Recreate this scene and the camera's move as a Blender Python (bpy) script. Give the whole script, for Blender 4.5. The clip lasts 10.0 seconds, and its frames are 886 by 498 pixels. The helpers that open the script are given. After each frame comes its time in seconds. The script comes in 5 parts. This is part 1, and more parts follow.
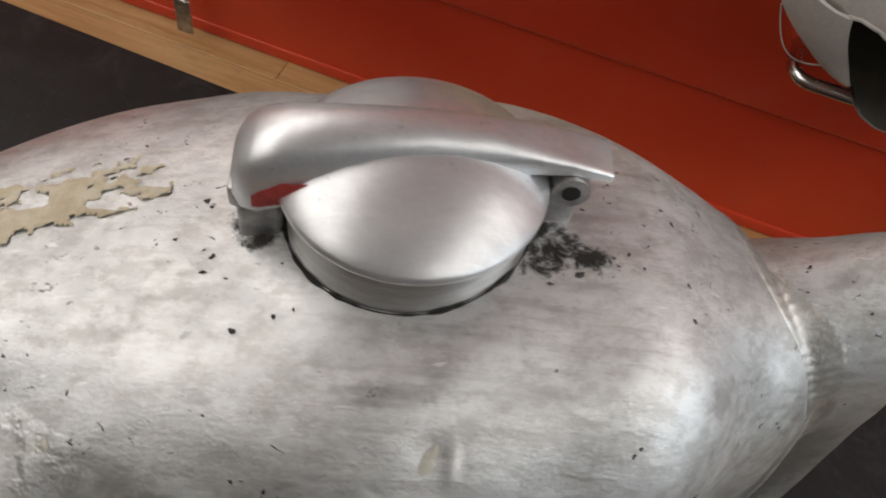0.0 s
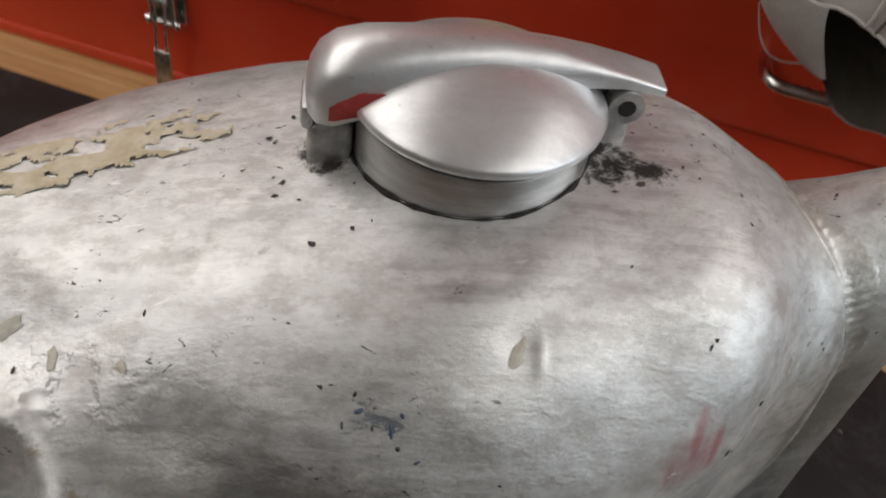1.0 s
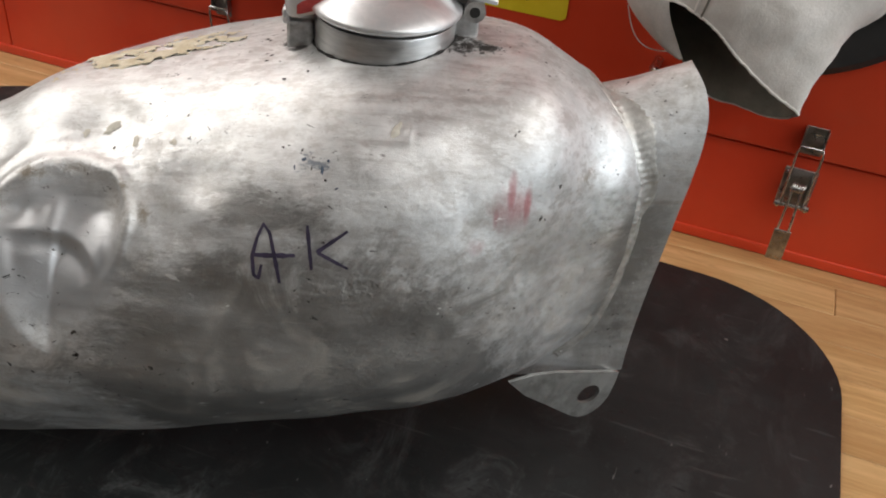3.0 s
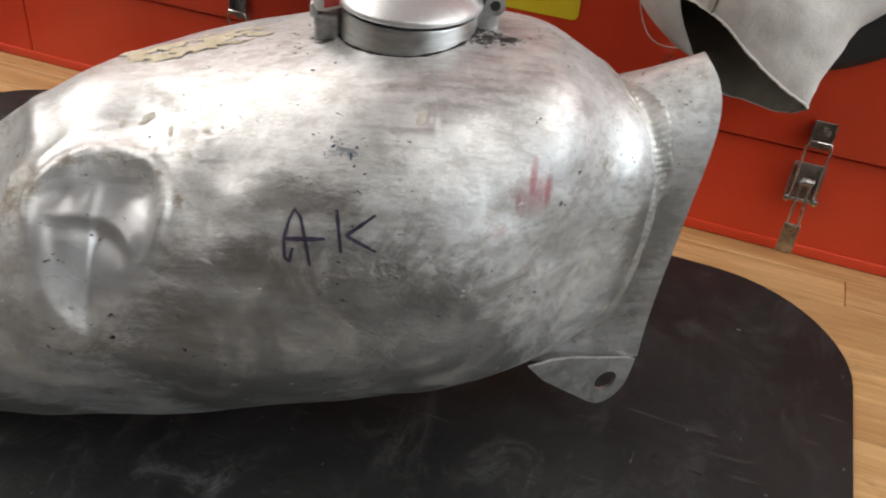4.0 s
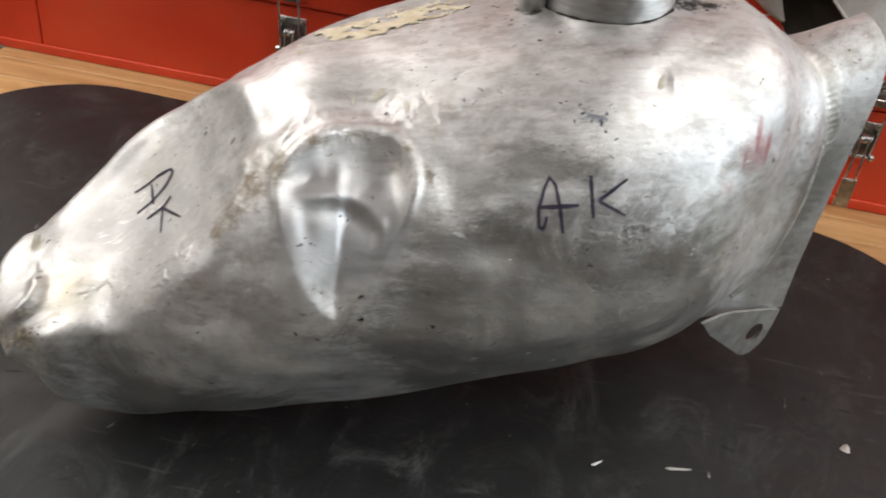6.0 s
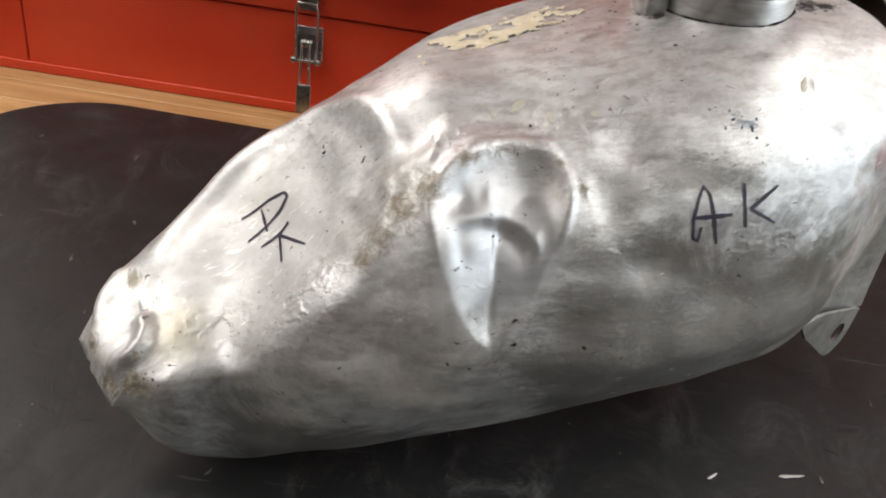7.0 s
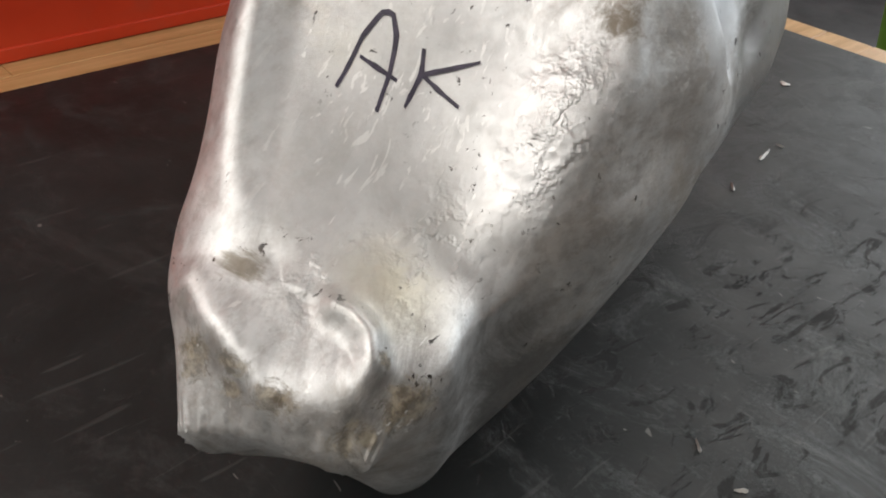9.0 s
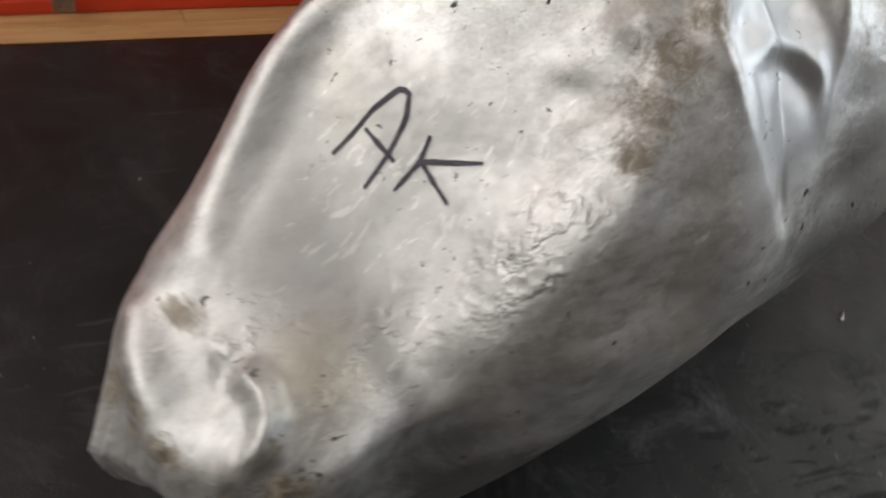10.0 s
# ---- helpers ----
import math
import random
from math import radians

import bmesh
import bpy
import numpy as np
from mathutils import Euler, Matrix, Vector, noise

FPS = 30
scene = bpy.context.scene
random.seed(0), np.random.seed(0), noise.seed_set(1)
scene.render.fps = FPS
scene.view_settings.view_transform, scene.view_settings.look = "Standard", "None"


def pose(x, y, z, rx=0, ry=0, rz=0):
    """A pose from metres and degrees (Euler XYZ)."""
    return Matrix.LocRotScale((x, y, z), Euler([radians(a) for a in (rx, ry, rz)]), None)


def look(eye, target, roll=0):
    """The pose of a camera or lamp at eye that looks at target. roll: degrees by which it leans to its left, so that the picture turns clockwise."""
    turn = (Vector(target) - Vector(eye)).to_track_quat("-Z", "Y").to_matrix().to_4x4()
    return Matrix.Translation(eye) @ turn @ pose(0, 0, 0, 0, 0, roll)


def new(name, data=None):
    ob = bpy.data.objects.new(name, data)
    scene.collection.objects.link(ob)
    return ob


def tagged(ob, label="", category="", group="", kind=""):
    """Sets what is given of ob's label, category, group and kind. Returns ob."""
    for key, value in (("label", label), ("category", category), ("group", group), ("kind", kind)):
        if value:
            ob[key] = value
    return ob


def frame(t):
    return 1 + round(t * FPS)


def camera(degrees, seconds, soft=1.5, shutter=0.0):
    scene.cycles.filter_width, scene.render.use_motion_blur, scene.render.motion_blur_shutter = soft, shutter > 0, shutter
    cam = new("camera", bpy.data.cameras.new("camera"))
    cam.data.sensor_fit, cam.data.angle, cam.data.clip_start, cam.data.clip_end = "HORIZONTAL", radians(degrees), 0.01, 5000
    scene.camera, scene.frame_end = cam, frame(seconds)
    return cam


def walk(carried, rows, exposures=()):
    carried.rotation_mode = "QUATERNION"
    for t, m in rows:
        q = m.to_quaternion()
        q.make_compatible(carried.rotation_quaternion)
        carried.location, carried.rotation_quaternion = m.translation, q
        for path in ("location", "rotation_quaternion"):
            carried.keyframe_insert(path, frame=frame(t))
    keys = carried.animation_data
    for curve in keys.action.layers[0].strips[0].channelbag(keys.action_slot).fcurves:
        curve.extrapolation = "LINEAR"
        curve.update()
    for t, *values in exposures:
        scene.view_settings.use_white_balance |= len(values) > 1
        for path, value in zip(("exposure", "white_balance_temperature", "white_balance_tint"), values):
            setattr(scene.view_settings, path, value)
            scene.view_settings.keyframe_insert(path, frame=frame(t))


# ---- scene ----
cam = camera(52.0, 10.0, soft=1.9, shutter=0.4)
PATH = [
    (0, (0.061, 0.259, 0.53), (-0.252, 1.45, -1.046), 9.5),
    (0.5, (0.01, 0.247, 0.531), (-0.09, 1.444, -1.068), 15.4),
    (1, (0.04, 0.192, 0.486), (-0.21, 1.61, -0.902), 10.5),
    (1.5, (0.086, 0.135, 0.472), (-0.349, 1.724, -0.662), 7.8),
    (2, (0.13, 0.063, 0.484), (-0.335, 1.647, -0.646), 7.3),
    (2.5, (0.172, 0.006, 0.501), (-0.294, 1.538, -0.698), 6.2),
    (2.7, (0.187, -0.012, 0.507), (-0.289, 1.533, -0.67), 6.1),
    (3.8, (0.199, -0.043, 0.504), (-0.284, 1.518, -0.649), 5.4),
    (4, (0.192, -0.053, 0.503), (-0.303, 1.51, -0.642), 5.4),
    (4.5, (0.166, -0.077, 0.505), (-0.341, 1.498, -0.619), 5.8),
    (5, (0.131, -0.092, 0.499), (-0.292, 1.527, -0.597), 7.7),
    (5.5, (0.063, -0.109, 0.482), (-0.251, 1.513, -0.644), 7.1),
    (6, (-0.009, -0.125, 0.477), (-0.229, 1.505, -0.662), 7.3),
    (6.2, (-0.037, -0.13, 0.477), (-0.233, 1.494, -0.674), 7.8),
    (7.3, (-0.182, -0.096, 0.42), (-0.113, 1.578, -0.672), 8.5),
    (7.5, (-0.209, -0.059, 0.391), (-0.075, 1.603, -0.713), 8.6),
    (8, (-0.295, 0.01, 0.338), (0.101, 1.611, -0.793), 10.1),
    (8.5, (-0.41, 0.062, 0.298), (0.563, 1.408, -0.817), 6.6),
    (9, (-0.431, 0.088, 0.289), (0.712, 1.287, -0.831), 3.7),
    (9.5, (-0.428, 0.088, 0.311), (0.638, 1.323, -0.845), 5.2),
    (10, (-0.35, 0.077, 0.324), (0.407, 1.472, -0.893), 9.8),
]
EXPOSURES = [(0.0, -0.25), (1.0, -0.27), (1.5, -0.28), (2.0, -0.18), (2.7, 0.14), (4.5, 0.36), (6.2, 0.45), (7.5, 0.28), (8.0, -0.03), (8.5, -0.02), (9.0, 0.20), (9.5, 0.27), (10.0, -0.2)]
walk(cam, [(t, look(eye, target, roll)) for t, eye, target, roll in PATH], EXPOSURES)

# ---- light ----
world = bpy.data.worlds.new("world")
scene.world = world
world.use_nodes = True
world.node_tree.nodes["Background"].inputs[0].default_value = (0.9, 0.95, 1.0, 1)
world.node_tree.nodes["Background"].inputs[1].default_value = 0.1
scene.view_settings.exposure = 0.0


def ceiling_tube(x, y, z, width, length, power, color):
    data = bpy.data.lights.new("ceiling_lamp", "AREA")
    data.shape, data.size, data.size_y, data.energy, data.color = "RECTANGLE", width, length, power, color
    lamp = new("ceiling_lamp", data)
    lamp.matrix_world = pose(x, y, z)
    return lamp


WARM = (1.0, 0.955, 0.90)
ceiling_tube(1.65, 0.60, 1.66, 1.4, 3.4, 33, WARM)
ceiling_tube(-1.55, 0.45, 1.66, 1.4, 3.4, 45, WARM)
window_light = bpy.data.lights.new("window_light", "AREA")
window_light.shape, window_light.size, window_light.size_y, window_light.energy, window_light.color = "RECTANGLE", 2.2, 1.1, 30, (0.88, 0.95, 1.0)
new("window_light", window_light).matrix_world = look((2.96, 0.2, 0.85), (0.0, 0.2, 0.85))


# ---- materials ----
class Mat:
    """A node material with short ways to add nodes."""

    def __init__(self, name, color=(0.5, 0.5, 0.5), rough=0.5, metal=0.0):
        self.m = bpy.data.materials.new(name)
        self.m.use_nodes = True
        self.n, self.l = self.m.node_tree.nodes, self.m.node_tree.links
        self.b = self.n["Principled BSDF"]
        self.b.inputs["Base Color"].default_value = (*color, 1)
        self.b.inputs["Roughness"].default_value = rough
        self.b.inputs["Metallic"].default_value = metal
        self.tc = self.n.new("ShaderNodeTexCoord")

    def put(self, socket, value):
        if hasattr(value, "node"):
            self.l.new(value, socket)
        elif isinstance(value, tuple):
            socket.default_value = (*value, 1) if len(value) == 3 and len(socket.default_value) == 4 else value
        else:
            socket.default_value = value

    def coords(self, scale=(1, 1, 1), rot=(0, 0, 0), shift=(0, 0, 0)):
        mp = self.n.new("ShaderNodeMapping")
        self.l.new(self.tc.outputs["Object"], mp.inputs[0])
        mp.inputs["Location"].default_value, mp.inputs["Rotation"].default_value, mp.inputs["Scale"].default_value = shift, [radians(a) for a in rot], scale
        return mp.outputs[0]

    def noise(self, scale, detail=6, rough=0.6, vec=None, distort=0.0):
        t = self.n.new("ShaderNodeTexNoise")
        self.put(t.inputs["Vector"], vec if vec is not None else self.coords())
        t.inputs["Scale"].default_value, t.inputs["Detail"].default_value = scale, detail
        t.inputs["Roughness"].default_value, t.inputs["Distortion"].default_value = rough, distort
        return t.outputs[0]

    def ramp(self, v, lo, hi, a=0.0, b=1.0):
        t = self.n.new("ShaderNodeMapRange")
        t.interpolation_type = "SMOOTHSTEP"
        self.put(t.inputs[0], v)
        for i, x in zip((1, 2, 3, 4), (lo, hi, a, b)):
            t.inputs[i].default_value = x
        return t.outputs[0]

    def math(self, op, a, b=0.0, c=0.0):
        t = self.n.new("ShaderNodeMath")
        t.operation = op
        for i, x in enumerate((a, b, c)):
            self.put(t.inputs[i], x)
        return t.outputs[0]

    def mix(self, fac, a, b):
        t = self.n.new("ShaderNodeMix")
        t.data_type = "RGBA"
        self.put(t.inputs[0], fac)
        self.put(t.inputs[6], a)
        self.put(t.inputs[7], b)
        return t.outputs[2]

    def blob(self, at, size):
        """1 at the centre of an ellipsoid, 0 from its skin outwards."""
        v = self.n.new("ShaderNodeVectorMath")
        v.operation = "SUBTRACT"
        self.l.new(self.tc.outputs["Object"], v.inputs[0])
        v.inputs[1].default_value = at
        w = self.n.new("ShaderNodeVectorMath")
        w.operation = "DIVIDE"
        self.l.new(v.outputs[0], w.inputs[0])
        w.inputs[1].default_value = size
        u = self.n.new("ShaderNodeVectorMath")
        u.operation = "LENGTH"
        self.l.new(w.outputs[0], u.inputs[0])
        return self.ramp(u.outputs["Value"], 0.0, 1.0, 1.0, 0.0)

    def bump(self, height, strength=0.3, dist=0.001, normal=None):
        t = self.n.new("ShaderNodeBump")
        self.put(t.inputs["Height"], height)
        t.inputs["Strength"].default_value, t.inputs["Distance"].default_value = strength, dist
        if normal is not None:
            self.l.new(normal, t.inputs["Normal"])
        self.l.new(t.outputs[0], self.b.inputs["Normal"])
        return t.outputs[0]

    def base(self, v):
        self.put(self.b.inputs["Base Color"], v)

    def rough(self, v):
        self.put(self.b.inputs["Roughness"], v)

    def metal(self, v):
        self.put(self.b.inputs["Metallic"], v)


def aluminium():
    k = Mat("worn_aluminium", (0.75, 0.75, 0.74), 0.35, 1.0)
    brushed = k.noise(260, 5, 0.7, k.coords((0.07, 1, 1), (0, 8, 14)))
    cloud = k.noise(24, 9, 0.68, distort=0.3)
    big = k.noise(8, 5, 0.6, k.coords(shift=(3, 1, 2)))
    grit = k.noise(95, 8, 0.75, k.coords((0.6, 1, 1), shift=(1, 9, 4)))
    # brown oxide, heavier low on the flank, round the crater and at the tail
    place = k.blob((-0.15, -0.10, 0.11), (0.09, 0.05, 0.05))
    for at, size in (((0.02, -0.09, 0.13), (0.16, 0.06, 0.08)), ((-0.145, -0.06, 0.222), (0.034, 0.04, 0.030)), ((-0.295, -0.06, 0.09), (0.04, 0.05, 0.05)), ((-0.06, -0.09, 0.22), (0.05, 0.05, 0.06)),
                     ((-0.30, 0.0, 0.10), (0.04, 0.04, 0.04)), ((0.19, -0.04, 0.15), (0.06, 0.06, 0.08))):
        place = k.math("MAXIMUM", place, k.blob(at, size))
    clean = k.blob((-0.099, -0.085, 0.197), (0.052, 0.07, 0.050))
    clean = k.ramp(clean, 0.0, 0.5)
    deck = k.ramp(k.blob((-0.225, -0.034, 0.16), (0.105, 0.085, 0.10)), 0.0, 0.8)
    dirty = k.math("SUBTRACT", 1.0, k.math("MAXIMUM", k.math("MULTIPLY", clean, 0.9), k.math("MULTIPLY", deck, 0.7)))
    oxide = k.noise(19, 10, 0.74, k.coords(shift=(7, 2, 5)), 0.5)
    oxide = k.math("MULTIPLY", k.ramp(k.math("ADD", oxide, k.math("MULTIPLY", place, 0.15)), 0.53, 0.78), dirty)
    # dull grey patches on the flank: tarnish plus the dark mat's reflection painted in
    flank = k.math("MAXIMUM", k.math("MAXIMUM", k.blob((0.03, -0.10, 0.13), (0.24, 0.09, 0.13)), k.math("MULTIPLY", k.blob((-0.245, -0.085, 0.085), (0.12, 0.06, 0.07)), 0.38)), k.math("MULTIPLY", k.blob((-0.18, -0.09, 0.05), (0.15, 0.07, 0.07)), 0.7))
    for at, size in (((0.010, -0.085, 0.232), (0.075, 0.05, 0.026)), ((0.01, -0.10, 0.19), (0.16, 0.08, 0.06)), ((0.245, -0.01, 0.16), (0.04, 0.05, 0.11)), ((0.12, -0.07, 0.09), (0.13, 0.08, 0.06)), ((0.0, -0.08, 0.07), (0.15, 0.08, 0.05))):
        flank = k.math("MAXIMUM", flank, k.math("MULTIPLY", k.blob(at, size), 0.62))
    tarnish_shade = k.ramp(k.math("ADD", k.noise(14, 12, 0.74, k.coords((0.8, 1, 1), shift=(2, 6, 9)), 0.6), k.math("MULTIPLY", flank, 0.46)), 0.61, 0.75)
    tarnish_shade = k.math("MULTIPLY", tarnish_shade, dirty)
    # crust of dirt along the crater's brow, the crease and the rim of the deck
    crust = k.blob((-0.135, -0.074, 0.223), (0.018, 0.025, 0.015))
    for at, size in (((-0.113, -0.068, 0.2355), (0.018, 0.02, 0.008)), ((-0.090, -0.066, 0.2365), (0.020, 0.02, 0.007)), ((-0.066, -0.076, 0.234), (0.010, 0.02, 0.006)), ((-0.052, -0.08, 0.222), (0.007, 0.02, 0.012)), ((-0.150, -0.074, 0.210), (0.018, 0.03, 0.020)), ((-0.160, -0.078, 0.198), (0.016, 0.03, 0.018)),
                     ((-0.168, -0.080, 0.186), (0.012, 0.02, 0.018)), ((-0.287, -0.070, 0.102), (0.016, 0.016, 0.012)), ((-0.302, -0.004, 0.109), (0.008, 0.010, 0.010)), ((-0.301, -0.019, 0.110), (0.006, 0.008, 0.006)), ((-0.306, -0.038, 0.106), (0.006, 0.009, 0.007)), ((-0.282, -0.005, 0.124), (0.007, 0.009, 0.006)), ((-0.300, -0.01, 0.105), (0.012, 0.02, 0.010)), ((-0.302, -0.034, 0.102), (0.010, 0.02, 0.008)), ((-0.276, -0.004, 0.126), (0.009, 0.012, 0.008)),
                     ((0.190, -0.02, 0.235), (0.02, 0.03, 0.02)), ((0.214, 0.024, 0.262), (0.012, 0.02, 0.012))):
        crust = k.math("MAXIMUM", crust, k.blob(at, size))
    crust = k.ramp(k.math("ADD", k.math("MULTIPLY", crust, 0.36), k.noise(190, 8, 0.8, k.coords(shift=(6, 3, 8)), 0.5)), 0.60, 0.92)
    # black specks and pits
    specks = k.ramp(k.noise(230, 5, 0.65, k.coords((0.7, 1, 1), shift=(2, 2, 2)), 0.6), 0.635, 0.68)
    few = k.ramp(k.noise(17, 3, 0.5, k.coords(shift=(5, 5, 1))), 0.46, 0.58)
    few = k.math("MAXIMUM", few, k.ramp(k.blob((0.245, 0.03, 0.25), (0.035, 0.10, 0.06)), 0.1, 0.5))
    specks = k.math("MULTIPLY", specks, few)
    # grime round the filler neck, its hinge and its latch
    fleck = k.noise(150, 8, 0.8, k.coords(shift=(4, 4, 4)), 0.5)
    grime = k.math("MULTIPLY", k.blob((0.071, 0.0265, 0.285), (0.058, 0.058, 0.05)), 0.75)
    for at, size in (((0.118, 0.010, 0.287), (0.022, 0.018, 0.03)), ((0.132, 0.008, 0.292), (0.018, 0.012, 0.02)), ((0.018, 0.024, 0.281), (0.015, 0.020, 0.02)), ((0.022, 0.014, 0.281), (0.014, 0.010, 0.02)), ((0.116, 0.018, 0.288), (0.020, 0.016, 0.03)), ((0.114, 0.006, 0.285), (0.018, 0.014, 0.03)), ((0.124, 0.014, 0.289), (0.018, 0.012, 0.02))):
        grime = k.math("MAXIMUM", grime, k.blob(at, size))
    grime = k.ramp(k.math("ADD", k.math("MULTIPLY", grime, 0.48), fleck), 0.70, 0.90)
    # red smear with upright streaks, blue fleck, yellow wash on the deck
    streak = k.noise(150, 5, 0.7, k.coords((0.5, 1, 0.25), (0, 10, 0)))
    red = k.blob((0.1475, -0.068, 0.240), (0.0062, 0.03, 0.026))
    for at, size, deep in (((0.1575, -0.066, 0.234), (0.0056, 0.03, 0.024), 1.0), ((0.140, -0.070, 0.230), (0.005, 0.03, 0.016), 0.8), ((0.149, -0.070, 0.232), (0.026, 0.04, 0.030), 0.76), ((0.130, -0.078, 0.214), (0.014, 0.03, 0.012), 0.55)):
        red = k.math("MAXIMUM", red, k.math("MULTIPLY", k.blob(at, size), deep))
    red = k.ramp(k.math("ADD", k.math("MULTIPLY", red, 0.62), k.math("MULTIPLY", streak, 0.62)), 0.46, 0.98)
    blue = k.ramp(k.math("ADD", k.math("MULTIPLY", k.blob((0.040, -0.074, 0.256), (0.022, 0.03, 0.016)), 0.22), k.math("MULTIPLY", k.noise(260, 6, 0.7, k.coords((0.5, 1, 1.4)), 0.6), 0.8)), 0.58, 0.66)
    wash = k.math("MULTIPLY", k.math("MAXIMUM", k.blob((-0.207, 0.015, 0.165), (0.022, 0.03, 0.03)), k.blob((-0.26, -0.05, 0.125), (0.03, 0.03, 0.03))), k.ramp(cloud, 0.35, 0.6))
    col = k.mix(k.ramp(cloud, 0.32, 0.68), (0.645, 0.652, 0.655), (0.845, 0.852, 0.852))
    col = k.mix(k.math("MULTIPLY", k.ramp(grit, 0.38, 0.55, 0.5, 0.0), dirty), col, (0.42, 0.40, 0.38))
    col = k.mix(k.math("MULTIPLY", k.ramp(brushed, 0.36, 0.52, 0.34, 0.0), k.math("ADD", 0.35, k.math("MULTIPLY", dirty, 0.65))), col, (0.46, 0.45, 0.435))
    col = k.mix(k.math("MULTIPLY", tarnish_shade, 0.8), col, (0.25, 0.243, 0.232))
    sheet = k.math("MULTIPLY", k.ramp(k.blob((0.252, -0.006, 0.120), (0.058, 0.042, 0.145)), 0.0, 0.5), k.ramp(k.noise(30, 8, 0.7, k.coords((1, 1, 0.25))), 0.25, 0.6, 0.45, 0.95))
    col = k.mix(k.math("MULTIPLY", sheet, 0.85), col, (0.27, 0.265, 0.25))
    col = k.mix(k.math("MULTIPLY", deck, 0.55), col, (0.64, 0.64, 0.635))
    col = k.mix(k.math("MULTIPLY", clean, 0.75), col, (0.46, 0.47, 0.488))
    col = k.mix(k.math("MULTIPLY", wash, 0.5), col, (0.62, 0.56, 0.36))
    col = k.mix(k.math("MULTIPLY", oxide, 0.7), col, (0.33, 0.295, 0.245))
    col = k.mix(k.math("MULTIPLY", red, 0.80), col, (0.36, 0.085, 0.10))
    col = k.mix(k.math("MULTIPLY", blue, 0.6), col, (0.05, 0.09, 0.15))
    col = k.mix(k.math("MULTIPLY", crust, 0.85), col, (0.22, 0.175, 0.12))
    col = k.mix(k.math("MAXIMUM", specks, grime), col, (0.035, 0.03, 0.027))
    pit = k.blob((-0.285, -0.069, 0.099), (0.022, 0.018, 0.015))
    for at, size in (((-0.305, -0.006, 0.108), (0.016, 0.013, 0.017)), ((-0.306, -0.021, 0.112), (0.010, 0.010, 0.008)), ((-0.307, -0.036, 0.105), (0.012, 0.014, 0.010)), ((-0.307, -0.022, 0.103), (0.010, 0.010, 0.007)), ((-0.283, -0.060, 0.114), (0.008, 0.006, 0.006)), ((-0.296, -0.056, 0.092), (0.016, 0.014, 0.014))):
        pit = k.math("MAXIMUM", pit, k.blob(at, size))
    ragged = k.noise(110, 10, 0.8, k.coords(shift=(1, 1, 6)), 1.2)
    pit = k.ramp(k.math("ADD", k.math("MULTIPLY", pit, 0.36), ragged), 0.62, 0.80)
    col = k.mix(k.math("MULTIPLY", pit, 0.75), col, k.mix(k.ramp(k.noise(210, 6, 0.7, k.coords(shift=(3, 0, 6))), 0.40, 0.62), (0.10, 0.078, 0.050), (0.40, 0.345, 0.25)))
    # brown brushed grime where the lip folds in
    rub = k.noise(240, 4, 0.7, k.coords((1.0, 0.16, 0.6), (0, 0, 18)))
    rub = k.ramp(k.math("ADD", k.math("MULTIPLY", k.blob((-0.283, -0.009, 0.129), (0.011, 0.017, 0.014)), 0.42), k.math("MULTIPLY", rub, 0.8)), 0.55, 0.80)
    col = k.mix(k.math("MULTIPLY", rub, 0.75), col, (0.20, 0.165, 0.11))
    hair = k.ramp(k.noise(95, 3, 0.6, k.coords((0.18, 2.2, 1.0), (0, 0, 55), (3, 2, 0)), 0.5), 0.615, 0.66)
    hair = k.math("MAXIMUM", hair, k.ramp(k.noise(95, 3, 0.6, k.coords((0.22, 2.0, 1.0), (0, 0, -20), (7, 1, 0)), 0.5), 0.635, 0.675))
    col = k.mix(k.math("MULTIPLY", k.math("MULTIPLY", hair, deck), 0.7), col, (0.93, 0.93, 0.92))
    # dull oily cloud over the deck, and short dark cuts along its near rim
    oily = k.ramp(k.noise(30, 9, 0.7, k.coords(shift=(9, 4, 1)), 0.8), 0.42, 0.66)
    col = k.mix(k.math("MULTIPLY", k.math("MULTIPLY", oily, deck), 0.30), col, (0.44, 0.43, 0.39))
    cuts = k.ramp(k.noise(120, 3, 0.6, k.coords((1.6, 0.4, 0.8), (0, 0, 15), (4, 8, 0)), 0.6), 0.655, 0.69)
    band = k.blob((-0.215, -0.075, 0.145), (0.075, 0.030, 0.05))
    col = k.mix(k.math("MULTIPLY", k.math("MULTIPLY", cuts, k.ramp(band, 0.05, 0.5)), 0.75), col, (0.14, 0.13, 0.12))
    nicks = k.ramp(k.noise(120, 3, 0.6, k.coords((0.35, 1.6, 1.0), (15, 10, 35), (5, 2, 0)), 0.4), 0.68, 0.72)
    col = k.mix(k.math("MULTIPLY", nicks, 0.7), col, (0.90, 0.895, 0.885))
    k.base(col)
    r = k.math("ADD", k.ramp(cloud, 0.25, 0.75, 0.52, 0.41), k.ramp(big, 0.35, 0.7, -0.06, 0.06))
    smooth_bowl = k.math("MAXIMUM", k.blob((-0.105, -0.09, 0.20), (0.055, 0.06, 0.055)), k.blob((-0.29, -0.03, 0.11), (0.025, 0.04, 0.03)))
    r = k.math("SUBTRACT", r, k.math("ADD", k.math("MULTIPLY", smooth_bowl, 0.05), k.math("MULTIPLY", clean, 0.02)))
    r = k.math("ADD", r, k.math("MULTIPLY", k.blob((0.245, 0.04, 0.20), (0.05, 0.12, 0.18)), 0.10))
    r = k.math("ADD", r, k.math("MULTIPLY", deck, 0.13))
